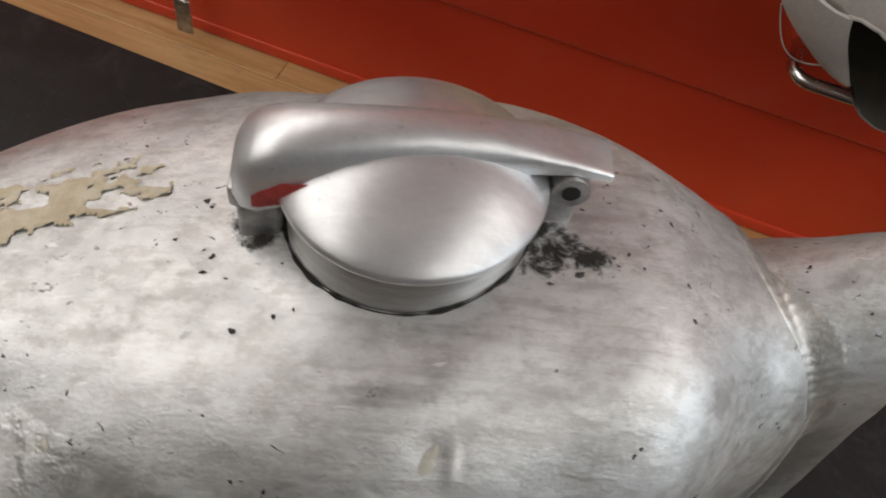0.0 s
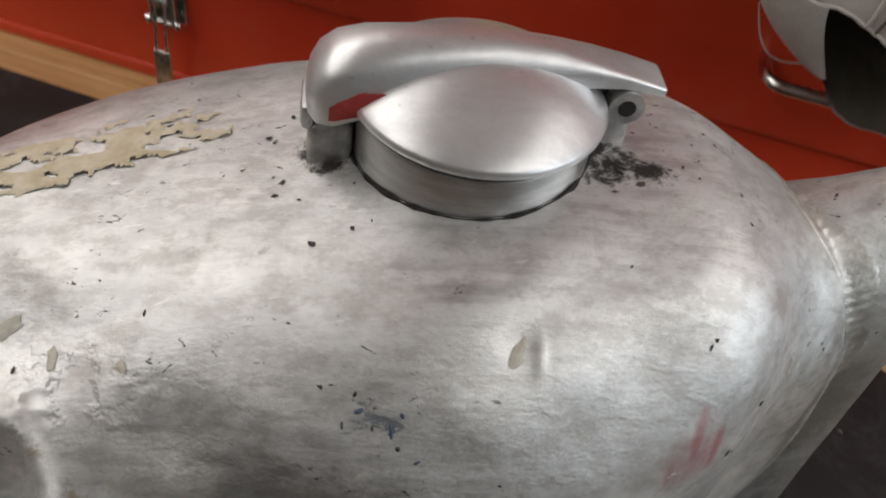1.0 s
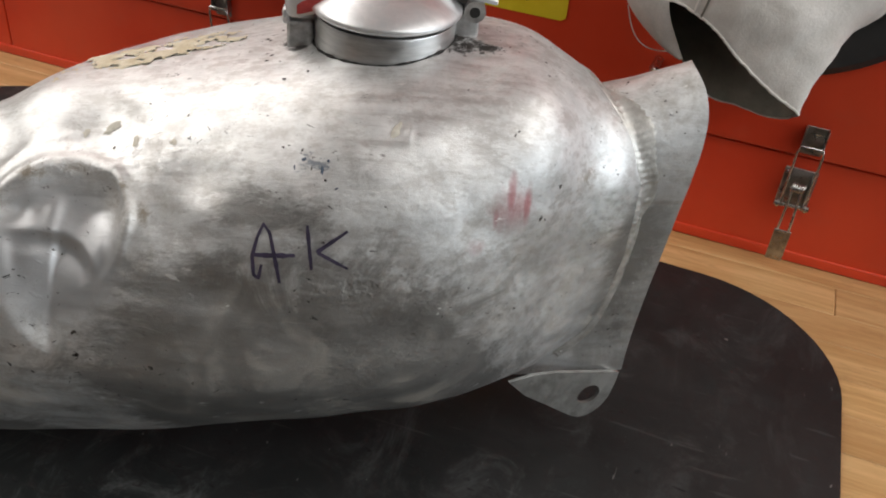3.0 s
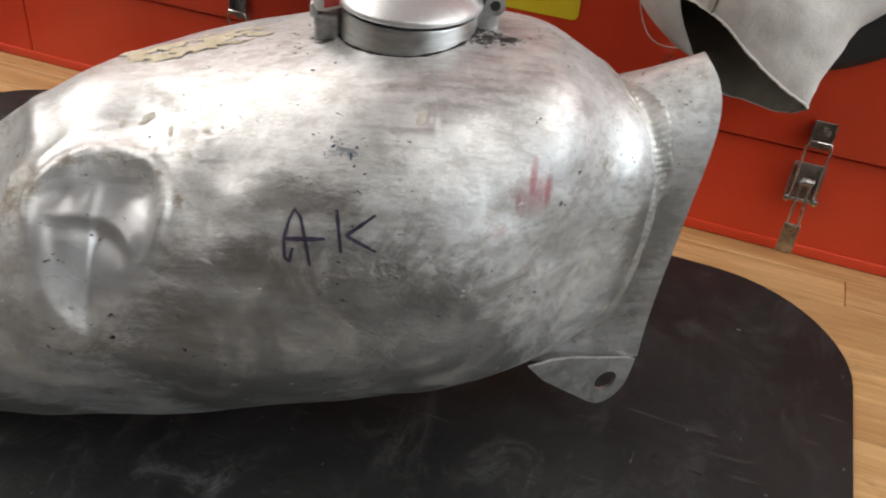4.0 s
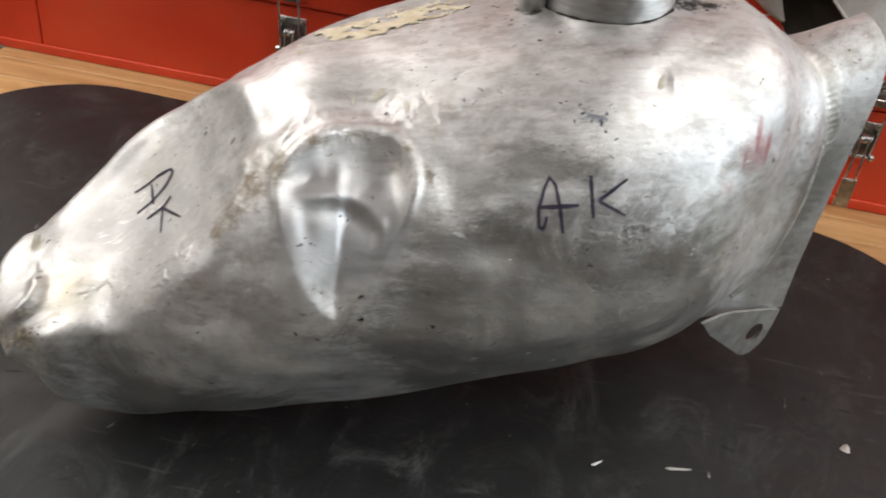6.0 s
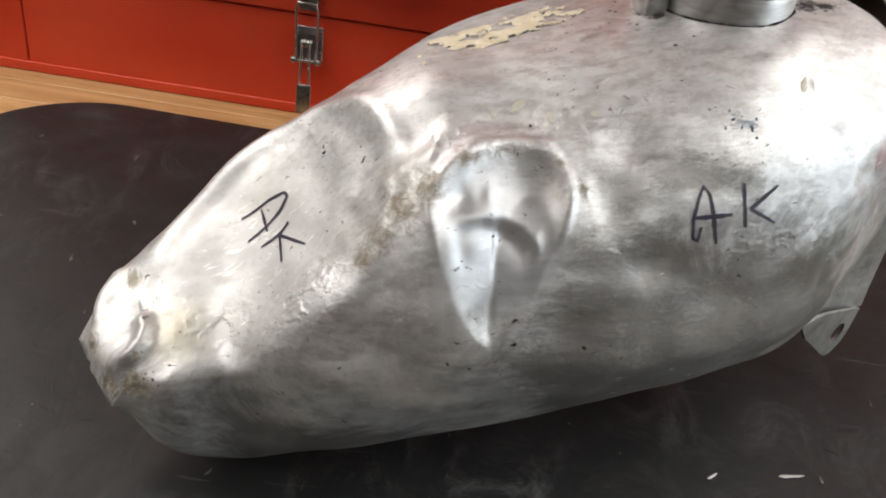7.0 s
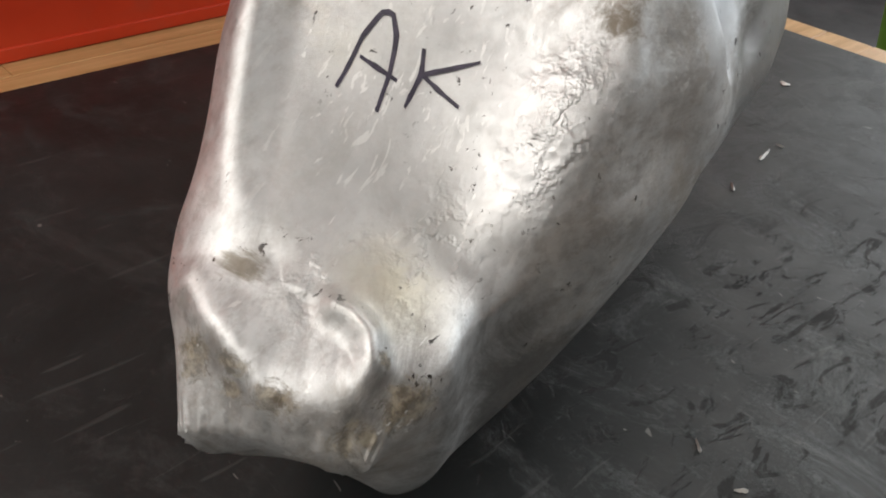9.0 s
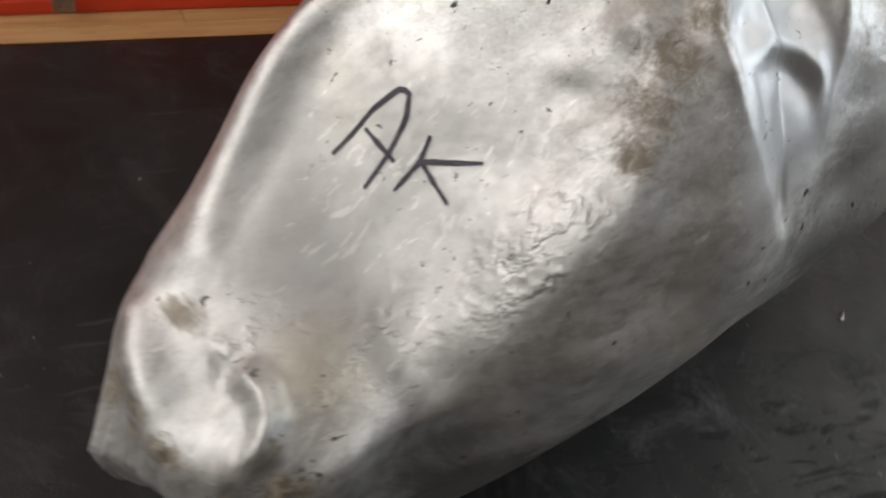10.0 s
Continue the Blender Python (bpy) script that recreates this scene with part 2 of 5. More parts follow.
    r = k.math("ADD", r, k.math("MULTIPLY", k.blob((0.135, 0.03, 0.288), (0.09, 0.08, 0.05)), 0.14))
    r = k.math("ADD", r, k.math("MULTIPLY", k.blob((0.18, -0.03, 0.24), (0.07, 0.08, 0.07)), 0.10))
    k.rough(k.math("ADD", k.math("ADD", r, k.ramp(brushed, 0.3, 0.7, -0.07, 0.07)), k.math("MULTIPLY", k.math("MAXIMUM", k.math("MAXIMUM", oxide, crust), grime), 0.25)))
    k.metal(k.math("SUBTRACT", 0.80, k.math("MULTIPLY", k.math("MAXIMUM", k.math("MAXIMUM", k.math("MAXIMUM", oxide, crust), k.math("MAXIMUM", grime, pit)), red), 0.6)))
    n1 = k.bump(k.noise(42, 4, 0.55), 0.14, 0.0025)
    n2 = k.bump(k.math("MULTIPLY", grit, dirty), 0.36, 0.0013, n1)
    beaten = k.ramp(k.noise(75, 6, 0.65, k.coords((0.7, 1, 1.2), (10, 20, 30), (2, 8, 5)), 0.8), 0.52, 0.66)
    n2 = k.bump(k.math("MULTIPLY", beaten, k.math("MAXIMUM", oxide, k.math("MULTIPLY", tarnish_shade, 0.6))), 0.20, 0.0010, n2)
    for spin, move, cut_at in ((25, 1.0, 0.665), (-50, 4.0, 0.675), (80, 8.0, 0.685)):
        lines = k.ramp(k.noise(70, 2, 0.5, k.coords((0.55, 4.5, 1.0), (20, 15, spin), (move, move, 0)), 0.3), cut_at, cut_at + 0.03)
        n2 = k.bump(lines, 0.09, 0.0006, n2)
    scar = k.blob((-0.200, -0.074, 0.160), (0.06, 0.030, 0.05))
    for at, size in (((-0.245, -0.052, 0.128), (0.04, 0.025, 0.03)), ((-0.268, -0.030, 0.125), (0.03, 0.02, 0.02)), ((-0.115, -0.055, 0.243), (0.06, 0.03, 0.02)), ((-0.060, -0.055, 0.246), (0.05, 0.03, 0.02)), ((0.06, -0.09, 0.195), (0.06, 0.03, 0.012))):
        scar = k.math("MAXIMUM", scar, k.blob(at, size))
    facet = k.n.new("ShaderNodeTexVoronoi")
    facet.inputs["Scale"].default_value = 120
    k.put(facet.inputs["Vector"], k.coords((0.6, 1.0, 1.2), (0, 30, 35)))
    knocks = k.math("MULTIPLY", k.math("MULTIPLY", k.ramp(facet.outputs["Distance"], 0.1, 0.5), scar), k.ramp(k.noise(60, 4, 0.6, k.coords(shift=(9, 9, 3))), 0.45, 0.6))
    n2 = k.bump(knocks, 0.55, 0.0012, n2)
    k.bump(brushed, 0.17, 0.0006, n2)
    return k.m


def plain(name, a, b, scale, r0, r1, metal=0.0, bump=0.0, dist=0.001, stretch=(1, 1, 1)):
    """A surface that varies between two colours and two roughnesses, with a fine relief."""
    k = Mat(name, a, r0, metal)
    n = k.noise(scale, 8, 0.65, k.coords(stretch))
    k.base(k.mix(k.ramp(n, 0.3, 0.7), a, b))
    k.rough(k.ramp(k.noise(scale * 2.3, 6, 0.6), 0.3, 0.7, r0, r1))
    if bump:
        k.bump(k.noise(scale * 5, 5, 0.6, k.coords(stretch)), bump, dist)
    return k.m


def rubber():
    k = Mat("scuffed_black_rubber", (0.022, 0.022, 0.022), 0.5)
    k.b.inputs["Specular IOR Level"].default_value = 0.42
    cloud = k.noise(6, 9, 0.7, distort=0.6)
    scuff = k.ramp(k.noise(16, 13, 0.80, k.coords((1, 0.6, 1), (0, 0, 35)), 0.9), 0.50, 0.74)
    wear_sheen = k.math("MULTIPLY", k.ramp(k.noise(3.2, 4, 0.6, k.coords(shift=(4, 2, 0)), 0.4), 0.42, 0.66), 0.35)
    # one corner is greyer: scuff wear plus a window sheen put into the colour
    wear_sheen = k.math("MAXIMUM", wear_sheen, k.ramp(k.blob((-0.045, 0.15, 0.0), (0.32, 0.26, 0.2)), 0.05, 0.6))
    fine = k.ramp(k.noise(150, 6, 0.75, k.coords((1, 0.45, 1), (0, 0, -40)), 0.8), 0.58, 0.72)
    gouge = k.ramp(k.noise(38, 7, 0.66, k.coords((0.6, 1.5, 1), (0, 0, -35)), 2.2), 0.62, 0.70)
    torn = k.ramp(k.noise(32, 7, 0.70, k.coords((0.7, 1.7, 1), (0, 0, 20), (2, 6, 0)), 1.6), 0.548, 0.60)
    gouge = k.math("MAXIMUM", gouge, k.math("MULTIPLY", torn, k.math("MULTIPLY", wear_sheen, 0.9)))
    scrape = k.ramp(k.noise(24, 2, 0.5, k.coords((0.5, 6.0, 1), (0, 0, 62)), 0.5), 0.70, 0.73)
    scrape = k.math("MAXIMUM", scrape, k.ramp(k.noise(24, 2, 0.5, k.coords((0.6, 6.5, 1), (0, 0, -15), (3, 5, 0)), 0.5), 0.70, 0.73))
    nick = k.ramp(k.noise(110, 2, 0.5, k.coords((1.5, 0.6, 1), (0, 0, 20)), 0.8), 0.745, 0.77)
    col = k.mix(k.ramp(cloud, 0.35, 0.7), (0.0115, 0.0135, 0.0138), (0.0230, 0.0262, 0.0265))
    col = k.mix(k.math("MULTIPLY", scuff, k.math("ADD", 0.24, k.math("MULTIPLY", wear_sheen, 0.8))), col, (0.145, 0.158, 0.158))
    col = k.mix(k.math("MULTIPLY", k.math("MULTIPLY", fine, wear_sheen), 0.6), col, (0.11, 0.115, 0.116))
    col = k.mix(k.math("MULTIPLY", scrape, 0.14), col, (0.17, 0.17, 0.165))
    col = k.mix(k.math("MULTIPLY", nick, 0.5), col, (0.30, 0.295, 0.28))
    col = k.mix(k.math("MULTIPLY", gouge, 0.75), col, (0.009, 0.009, 0.009))
    k.base(col)
    k.rough(k.math("ADD", k.ramp(k.noise(15, 8, 0.72, k.coords(shift=(8, 1, 0)), 0.8), 0.35, 0.65, 0.42, 0.56), k.math("ADD", k.math("MULTIPLY", scuff, 0.08), k.math("MULTIPLY", gouge, 0.25))))
    n1 = k.bump(k.noise(420, 3, 0.5), 0.12, 0.0006)
    k.bump(k.math("SUBTRACT", k.math("ADD", scuff, k.math("MULTIPLY", scrape, 0.2)), gouge), 0.30, 0.0016, n1)
    return k.m


def beech():
    k = Mat("oiled_beech", (0.45, 0.26, 0.11), 0.42)
    info = k.n.new("ShaderNodeObjectInfo")
    off = k.n.new("ShaderNodeVectorMath")
    off.operation = "ADD"
    k.l.new(k.coords((1.0, 16, 16)), off.inputs[0])
    sc = k.n.new("ShaderNodeVectorMath")
    sc.operation = "SCALE"
    sc.inputs[0].default_value = (9, 7, 5)
    k.l.new(info.outputs["Random"], sc.inputs["Scale"])
    k.l.new(sc.outputs[0], off.inputs[1])
    grain = k.noise(5, 9, 0.68, off.outputs[0], 0.3)
    fleck = k.noise(45, 4, 0.6, off.outputs[0])
    worn = k.noise(6, 6, 0.6)
    col = k.mix(k.ramp(grain, 0.3, 0.7), (0.50, 0.285, 0.105), (0.76, 0.50, 0.235))
    col = k.mix(k.math("MULTIPLY", info.outputs["Random"], 0.35), col, (0.36, 0.19, 0.08))
    col = k.mix(k.ramp(fleck, 0.6, 0.75, 0.0, 0.45), col, (0.16, 0.08, 0.035))
    blotch = k.noise(34, 8, 0.7, k.coords((1.0, 2.2, 1.0)), 0.6)
    col = k.mix(k.ramp(blotch, 0.52, 0.74, 0.0, 0.42), col, (0.34, 0.175, 0.065))
    col = k.mix(k.ramp(worn, 0.55, 0.75, 0.0, 0.5), col, (0.26, 0.155, 0.085))
    k.base(col)
    k.rough(k.ramp(worn, 0.3, 0.7, 0.34, 0.52))
    k.bump(grain, 0.15, 0.001)
    return k.m


def enamel():
    k = Mat("red_enamel", (0.56, 0.045, 0.018), 0.32)
    n = k.noise(5, 7, 0.6)
    dust = k.ramp(k.noise(22, 9, 0.7), 0.5, 0.8)
    col = k.mix(k.ramp(n, 0.3, 0.7), (0.62, 0.048, 0.016), (0.72, 0.068, 0.025))
    k.base(k.mix(k.math("MULTIPLY", dust, 0.2), col, (0.45, 0.15, 0.09)))
    k.rough(k.math("ADD", k.ramp(n, 0.3, 0.7, 0.28, 0.38), k.math("MULTIPLY", dust, 0.2)))
    n1 = k.bump(k.noise(4, 2, 0.5), 0.25, 0.01)
    k.bump(k.noise(300, 3, 0.5), 0.05, 0.0005, n1)
    return k.m


def canvas():
    k = Mat("grey_canvas", (0.42, 0.40, 0.38), 0.9)
    soil = k.noise(16, 8, 0.65)
    weave = k.noise(700, 2, 0.5)
    k.base(k.mix(k.ramp(weave, 0.3, 0.7, 0.0, 0.25), k.mix(k.ramp(soil, 0.3, 0.7), (0.56, 0.535, 0.50), (0.78, 0.755, 0.72)), (0.42, 0.40, 0.375)))
    n1 = k.bump(k.noise(30, 5, 0.6), 0.5, 0.004)
    k.bump(weave, 0.35, 0.0008, n1)
    return k.m


def cast():
    k = Mat("worn_polished_casting", (0.75, 0.75, 0.75), 0.4, 0.80)
    cloud = k.noise(36, 8, 0.7, k.coords((0.6, 1, 1)), 0.4)
    hair = k.noise(330, 4, 0.7, k.coords((0.10, 1, 0.6), (0, 0, 24)))
    cross = k.noise(300, 4, 0.7, k.coords((1, 0.12, 0.6), (0, 0, 40)))
    pits = k.ramp(k.noise(260, 4, 0.6, k.coords(shift=(3, 7, 1))), 0.66, 0.72)
    dull = k.ramp(k.noise(17, 7, 0.65, k.coords(shift=(1, 4, 2)), 0.4), 0.50, 0.70)
    col = k.mix(k.ramp(cloud, 0.3, 0.7), (0.62, 0.625, 0.64), (0.84, 0.845, 0.86))
    col = k.mix(k.math("MULTIPLY", dull, 0.5), col, (0.46, 0.46, 0.475))
    col = k.mix(k.ramp(k.math("MAXIMUM", hair, cross), 0.55, 0.72, 0.0, 0.35), col, (0.88, 0.88, 0.88))
    col = k.mix(k.math("MULTIPLY", pits, 0.25), col, (0.14, 0.13, 0.12))
    k.base(col)
    k.rough(k.math("ADD", k.ramp(cloud, 0.3, 0.7, 0.43, 0.32), k.math("MULTIPLY", dull, 0.16)))
    n1 = k.bump(k.noise(34, 4, 0.6), 0.14, 0.0018)
    n2 = k.bump(hair, 0.16, 0.0005, n1)
    k.bump(k.math("SUBTRACT", cross, pits), 0.12, 0.0005, n2)
    return k.m


ALU = aluminium()
CAST = cast()
TAB = plain("grimy_sheet", (0.26, 0.255, 0.24), (0.46, 0.452, 0.435), 55, 0.42, 0.62, 0.8, 0.3, 0.0008)
BLOCK = plain("worn_cast_block", (0.34, 0.335, 0.33), (0.66, 0.655, 0.65), 90, 0.34, 0.52, 0.85, 0.3, 0.0008)
GREYCAST = plain("grimy_casting", (0.16, 0.155, 0.15), (0.46, 0.455, 0.45), 120, 0.36, 0.6, 0.8, 0.3, 0.0008)
TURNED = plain("turned_aluminium", (0.46, 0.46, 0.46), (0.62, 0.62, 0.615), 60, 0.30, 0.45, 0.95, 0.15, 0.0005, (1, 1, 6))
STEEL = plain("zinc_plated_steel", (0.24, 0.235, 0.22), (0.50, 0.49, 0.47), 90, 0.24, 0.45, 1.0, 0.1, 0.0005)
CHROME = plain("dull_chrome_rod", (0.55, 0.54, 0.52), (0.72, 0.71, 0.70), 70, 0.14, 0.30, 1.0)
RED = enamel()
MATTE = rubber()
WOOD = beech()
CLOTH = canvas()
LINING = plain("dark_olive_lining", (0.13, 0.122, 0.098), (0.22, 0.205, 0.168), 20, 0.7, 0.9, 0.0, 0.4, 0.002)
GASKET = plain("black_rubber_ring", (0.018, 0.018, 0.018), (0.03, 0.03, 0.03), 20, 0.5, 0.7)
YELLOW = plain("yellow_vinyl", (0.70, 0.53, 0.015), (0.78, 0.61, 0.03), 25, 0.32, 0.45)
INK = plain("black_print", (0.02, 0.02, 0.02), (0.04, 0.035, 0.02), 40, 0.5, 0.7)
MARKER = plain("violet_black_marker", (0.018, 0.014, 0.030), (0.060, 0.048, 0.085), 160, 0.35, 0.55)
FILLER = plain("old_cream_filler", (0.62, 0.53, 0.36), (0.82, 0.75, 0.60), 90, 0.7, 0.9, 0.0, 0.6, 0.001)
REDPAINT = plain("chipped_red_paint", (0.30, 0.03, 0.03), (0.42, 0.06, 0.05), 160, 0.4, 0.6, 0.0, 0.3, 0.0005)
WELD = plain("aluminium_weld", (0.40, 0.385, 0.36), (0.68, 0.67, 0.645), 70, 0.38, 0.55, 0.85, 0.4, 0.0008)
FLECK = plain("old_dark_paint", (0.025, 0.024, 0.026), (0.10, 0.09, 0.08), 300, 0.5, 0.8)
CHIP = plain("pale_old_paint", (0.50, 0.475, 0.41), (0.66, 0.635, 0.56), 200, 0.5, 0.7, 0.2)
BLUEFLECK = plain("old_blue_paint", (0.03, 0.05, 0.085), (0.09, 0.12, 0.17), 260, 0.5, 0.8)
SHAVING = plain("pale_shaving", (0.45, 0.44, 0.42), (0.70, 0.69, 0.66), 200, 0.4, 0.6, 0.5)
DARK = plain("dark_hole", (0.012, 0.011, 0.010), (0.02, 0.018, 0.016), 80, 0.7, 0.9)
PLASTER = plain("wall_paint", (0.42, 0.41, 0.39), (0.50, 0.49, 0.47), 2, 0.75, 0.9)
# for the unseen south wall, dark so that the tank's flank reflects less
DIMWALL = plain("dark_reflection_wall", (0.085, 0.08, 0.075), (0.12, 0.115, 0.11), 2, 0.7, 0.9)
CEIL = plain("ceiling_paint", (0.72, 0.71, 0.69), (0.78, 0.77, 0.75), 2, 0.8, 0.9)
CONCRETE = plain("worn_floor", (0.07, 0.06, 0.05), (0.12, 0.105, 0.09), 4, 0.5, 0.7)
GREEN = plain("lime_green_plastic", (0.16, 0.42, 0.02), (0.22, 0.50, 0.03), 10, 0.35, 0.5)
TROLLEY = plain("dark_painted_steel", (0.02, 0.02, 0.022), (0.04, 0.04, 0.045), 8, 0.4, 0.6)


# ---- mesh helpers ----
def link(name, bm, material, parent=None, label="", smooth=None):
    me = bpy.data.meshes.new(name)
    bmesh.ops.recalc_face_normals(bm, faces=bm.faces)
    bm.to_mesh(me)
    bm.free()
    me.materials.append(material)
    if smooth is not None:
        me.polygons.foreach_set("use_smooth", [True] * len(me.polygons))
        if smooth < 180:
            me.set_sharp_from_angle(angle=radians(smooth))
    ob = new(name, me)
    if parent is not None:
        ob.parent = parent
    if label:
        ob["label"] = label
    return ob


def part(name, bm, material, parent, label="", smooth=None):
    return link(name, bm, material, parent, label, smooth)


def box(x0, x1, y0, y1, z0, z1, bevel=0.0, segments=2, bm=None):
    b = bmesh.new()
    bmesh.ops.create_cube(b, size=1.0, matrix=Matrix.Translation(((x0 + x1) / 2, (y0 + y1) / 2, (z0 + z1) / 2)) @ Matrix.Diagonal((x1 - x0, y1 - y0, z1 - z0, 1)))
    if bevel:
        bmesh.ops.bevel(b, geom=b.edges, offset=bevel, segments=segments, profile=0.5, affect="EDGES")
    return b if bm is None else merge(bm, b)


def merge(bm, other):
    me = bpy.data.meshes.new("tmp")
    other.to_mesh(me)
    other.free()
    bm.from_mesh(me)
    bpy.data.meshes.remove(me)
    return bm


def lathe(profile, centre=(0, 0, 0), segments=64, bm=None, m=None):
    """A body turned about the z axis from (radius, height) pairs."""
    b = bmesh.new()
    rings = []
    for r, z in profile:
        if r < 1e-6:
            rings.append([b.verts.new((0, 0, z))])
        else:
            rings.append([b.verts.new((r * math.cos(a), r * math.sin(a), z)) for a in np.linspace(0, 2 * math.pi, segments, endpoint=False)])
    for p, q in zip(rings, rings[1:]):
        for i in range(segments):
            j = (i + 1) % segments
            vs = []
            for v in (p[i % len(p)], p[j % len(p)], q[j % len(q)], q[i % len(q)]):
                if v not in vs:
                    vs.append(v)
            if len(vs) > 2:
                b.faces.new(vs)
    b.transform((m or Matrix()) if m else Matrix.Translation(centre))
    return b if bm is None else merge(bm, b)


def grid(rows, closed=False, caps=False, bm=None):
    """A skin over rows of points."""
    b = bmesh.new()
    vs = [[b.verts.new(p) for p in row] for row in rows]
    n = len(vs[0])
    for p, q in zip(vs, vs[1:]):
        for i in range(n if closed else n - 1):
            j = (i + 1) % n
            b.faces.new((p[i], p[j], q[j], q[i]))
    if caps:
        b.faces.new(vs[0])
        b.faces.new(vs[-1][::-1])
    return b if bm is None else merge(bm, b)


def tube(points, radius, sides=10, bm=None):
    """A rod along points; radius is a number or one for each point."""
    pts = [Vector(p) for p in points]
    radii = radius if hasattr(radius, "__len__") else [radius] * len(pts)
    rows, side = [], None
    for i, p in enumerate(pts):
        d = (pts[min(i + 1, len(pts) - 1)] - pts[max(i - 1, 0)]).normalized()
        if side is None:
            side = d.orthogonal().normalized()
        side = (side - d * side.dot(d)).normalized()
        up = d.cross(side)
        rows.append([p + radii[i] * (math.cos(a) * side + math.sin(a) * up) for a in np.linspace(0, 2 * math.pi, sides, endpoint=False)])
    return grid(rows, True, True, bm)


def smooth01(x):
    x = np.clip(x, 0, 1)
    return x * x * (3 - 2 * x)


def arc(centre, a, b, from_deg, to_deg, n):
    """Points on a circle spanned by the vectors a and b."""
    c, a, b = Vector(centre), Vector(a), Vector(b)
    return [c + math.cos(radians(t)) * a + math.sin(radians(t)) * b for t in np.linspace(from_deg, to_deg, n)]


def solid(bm, thickness):
    """Gives a sheet its thickness."""
    bmesh.ops.recalc_face_normals(bm, faces=bm.faces)
    bmesh.ops.solidify(bm, geom=bm.faces[:], thickness=thickness)
    return bm


def thing(name, at, label, category, rz=0.0, group=""):
    ob = new(name)
    ob.matrix_world = pose(*at, 0, 0, rz)
    ob.empty_display_size = 0.05
    return tagged(ob, label, category, group)


def structure(ob, label, category):
    return tagged(ob, label, category, kind="structure")


# ---- room ----
structure(link("floor", box(-3, 3, -2.5, 2.5, -1.0, -0.9), CONCRETE), "dark grey workshop floor", "floor")
structure(link("wall_north", box(-3, 3, 2.5, 2.6, -0.9, 1.7), PLASTER), "plain painted workshop wall", "wall")
# out of view; added dark to dim reflections in the near flank
structure(link("wall_south", box(-3, 3, -2.6, -2.5, -0.9, 1.7), DIMWALL), "unseen dark wall added to darken the tank's reflections", "wall")
bm = box(3, 3.1, -2.6, -0.95, -0.9, 1.7)
box(3, 3.1, 1.35, 2.6, -0.9, 1.7, bm=bm)
box(3, 3.1, -0.95, 1.35, -0.9, 0.25, bm=bm)
box(3, 3.1, -0.95, 1.35, 1.45, 1.7, bm=bm)
structure(link("wall_east", bm, PLASTER), "plain painted workshop wall with a window opening", "wall")
window = structure(thing("window_1", (3.05, 0.2, 0.85), "bright workshop window", "window"), "bright workshop window", "window")
for y0, y1, z0, z1 in ((-1.15, 1.15, -0.60, -0.55), (-1.15, 1.15, 0.55, 0.60), (-1.15, -1.10, -0.55, 0.55), (1.10, 1.15, -0.55, 0.55), (-0.02, 0.02, -0.55, 0.55)):
    part("window_frame", box(-0.03, 0.03, y0, y1, z0, z1), CEIL, window)
structure(link("wall_west", box(-3.1, -3, -2.6, 2.6, -0.9, 1.7), PLASTER), "plain painted workshop wall", "wall")
structure(link("ceiling", box(-3.1, 3.1, -2.6, 2.6, 1.7, 1.8), CEIL), "pale painted workshop ceiling", "ceiling")

# ---- bench ----
bench = thing("workbench", (0, 0, 0), "orange-brown laminated wooden workbench top", "workbench")
y = -0.35
STAVE = 0.0445
k = 0
while y < 1.35:
    cuts = sorted({-0.69, 0.395, *(-0.69 + 0.36 * ((k * 0.37) % 1.0) + 0.36 * i for i in range(1, 3))})
    for x0, x1 in zip(cuts, cuts[1:]):
        part("stave", box(x0 + 0.0002, x1 - 0.0002, y + 0.0002, y + STAVE - 0.0002, -0.04, 0.0, 0.0008, 1), WOOD, bench)
    y += STAVE
    k += 1
for lx in (-0.6, 0.3):
    for ly in (-0.27, 1.28):
        part("leg", box(lx - 0.04, lx + 0.04, ly - 0.04, ly + 0.04, -0.9, -0.04, 0.003), WOOD, bench)


# ---- mat ----
def mat_outline(x0, x1, y0, y1, r, n=14):
    out = []
    for cx, cy, a in ((x1 - r, y1 - r, 0), (x0 + r, y1 - r, 90), (x0 + r, y0 + r, 180), (x1 - r, y0 + r, 270)):
        for t in np.linspace(a, a + 90, n):
            c, s = math.cos(radians(t)), math.sin(radians(t))
            out.append((cx + r * c, cy + r * s))
    return out


def rubber_mat():
    bm = bmesh.new()
    ring = [(x, y - 0.016 * smooth01((x + 0.2) / 0.5) * smooth01((y - 0.5) / 0.2)) for x, y in mat_outline(-0.635, 0.353, -0.2, 0.735, 0.13)]
    lo = [bm.verts.new((x, y, 0.0002)) for x, y in ring]
    hi = [bm.verts.new((x, y, 0.004)) for x, y in ring]
    for i in range(len(ring)):
        j = (i + 1) % len(ring)
        bm.faces.new((lo[i], lo[j], hi[j], hi[i]))
    bm.faces.new(hi)
    return tagged(link("rubber_mat", bm, MATTE), "scuffed black rubber mat with rounded corners on the bench", "mat")


rubber_mat()

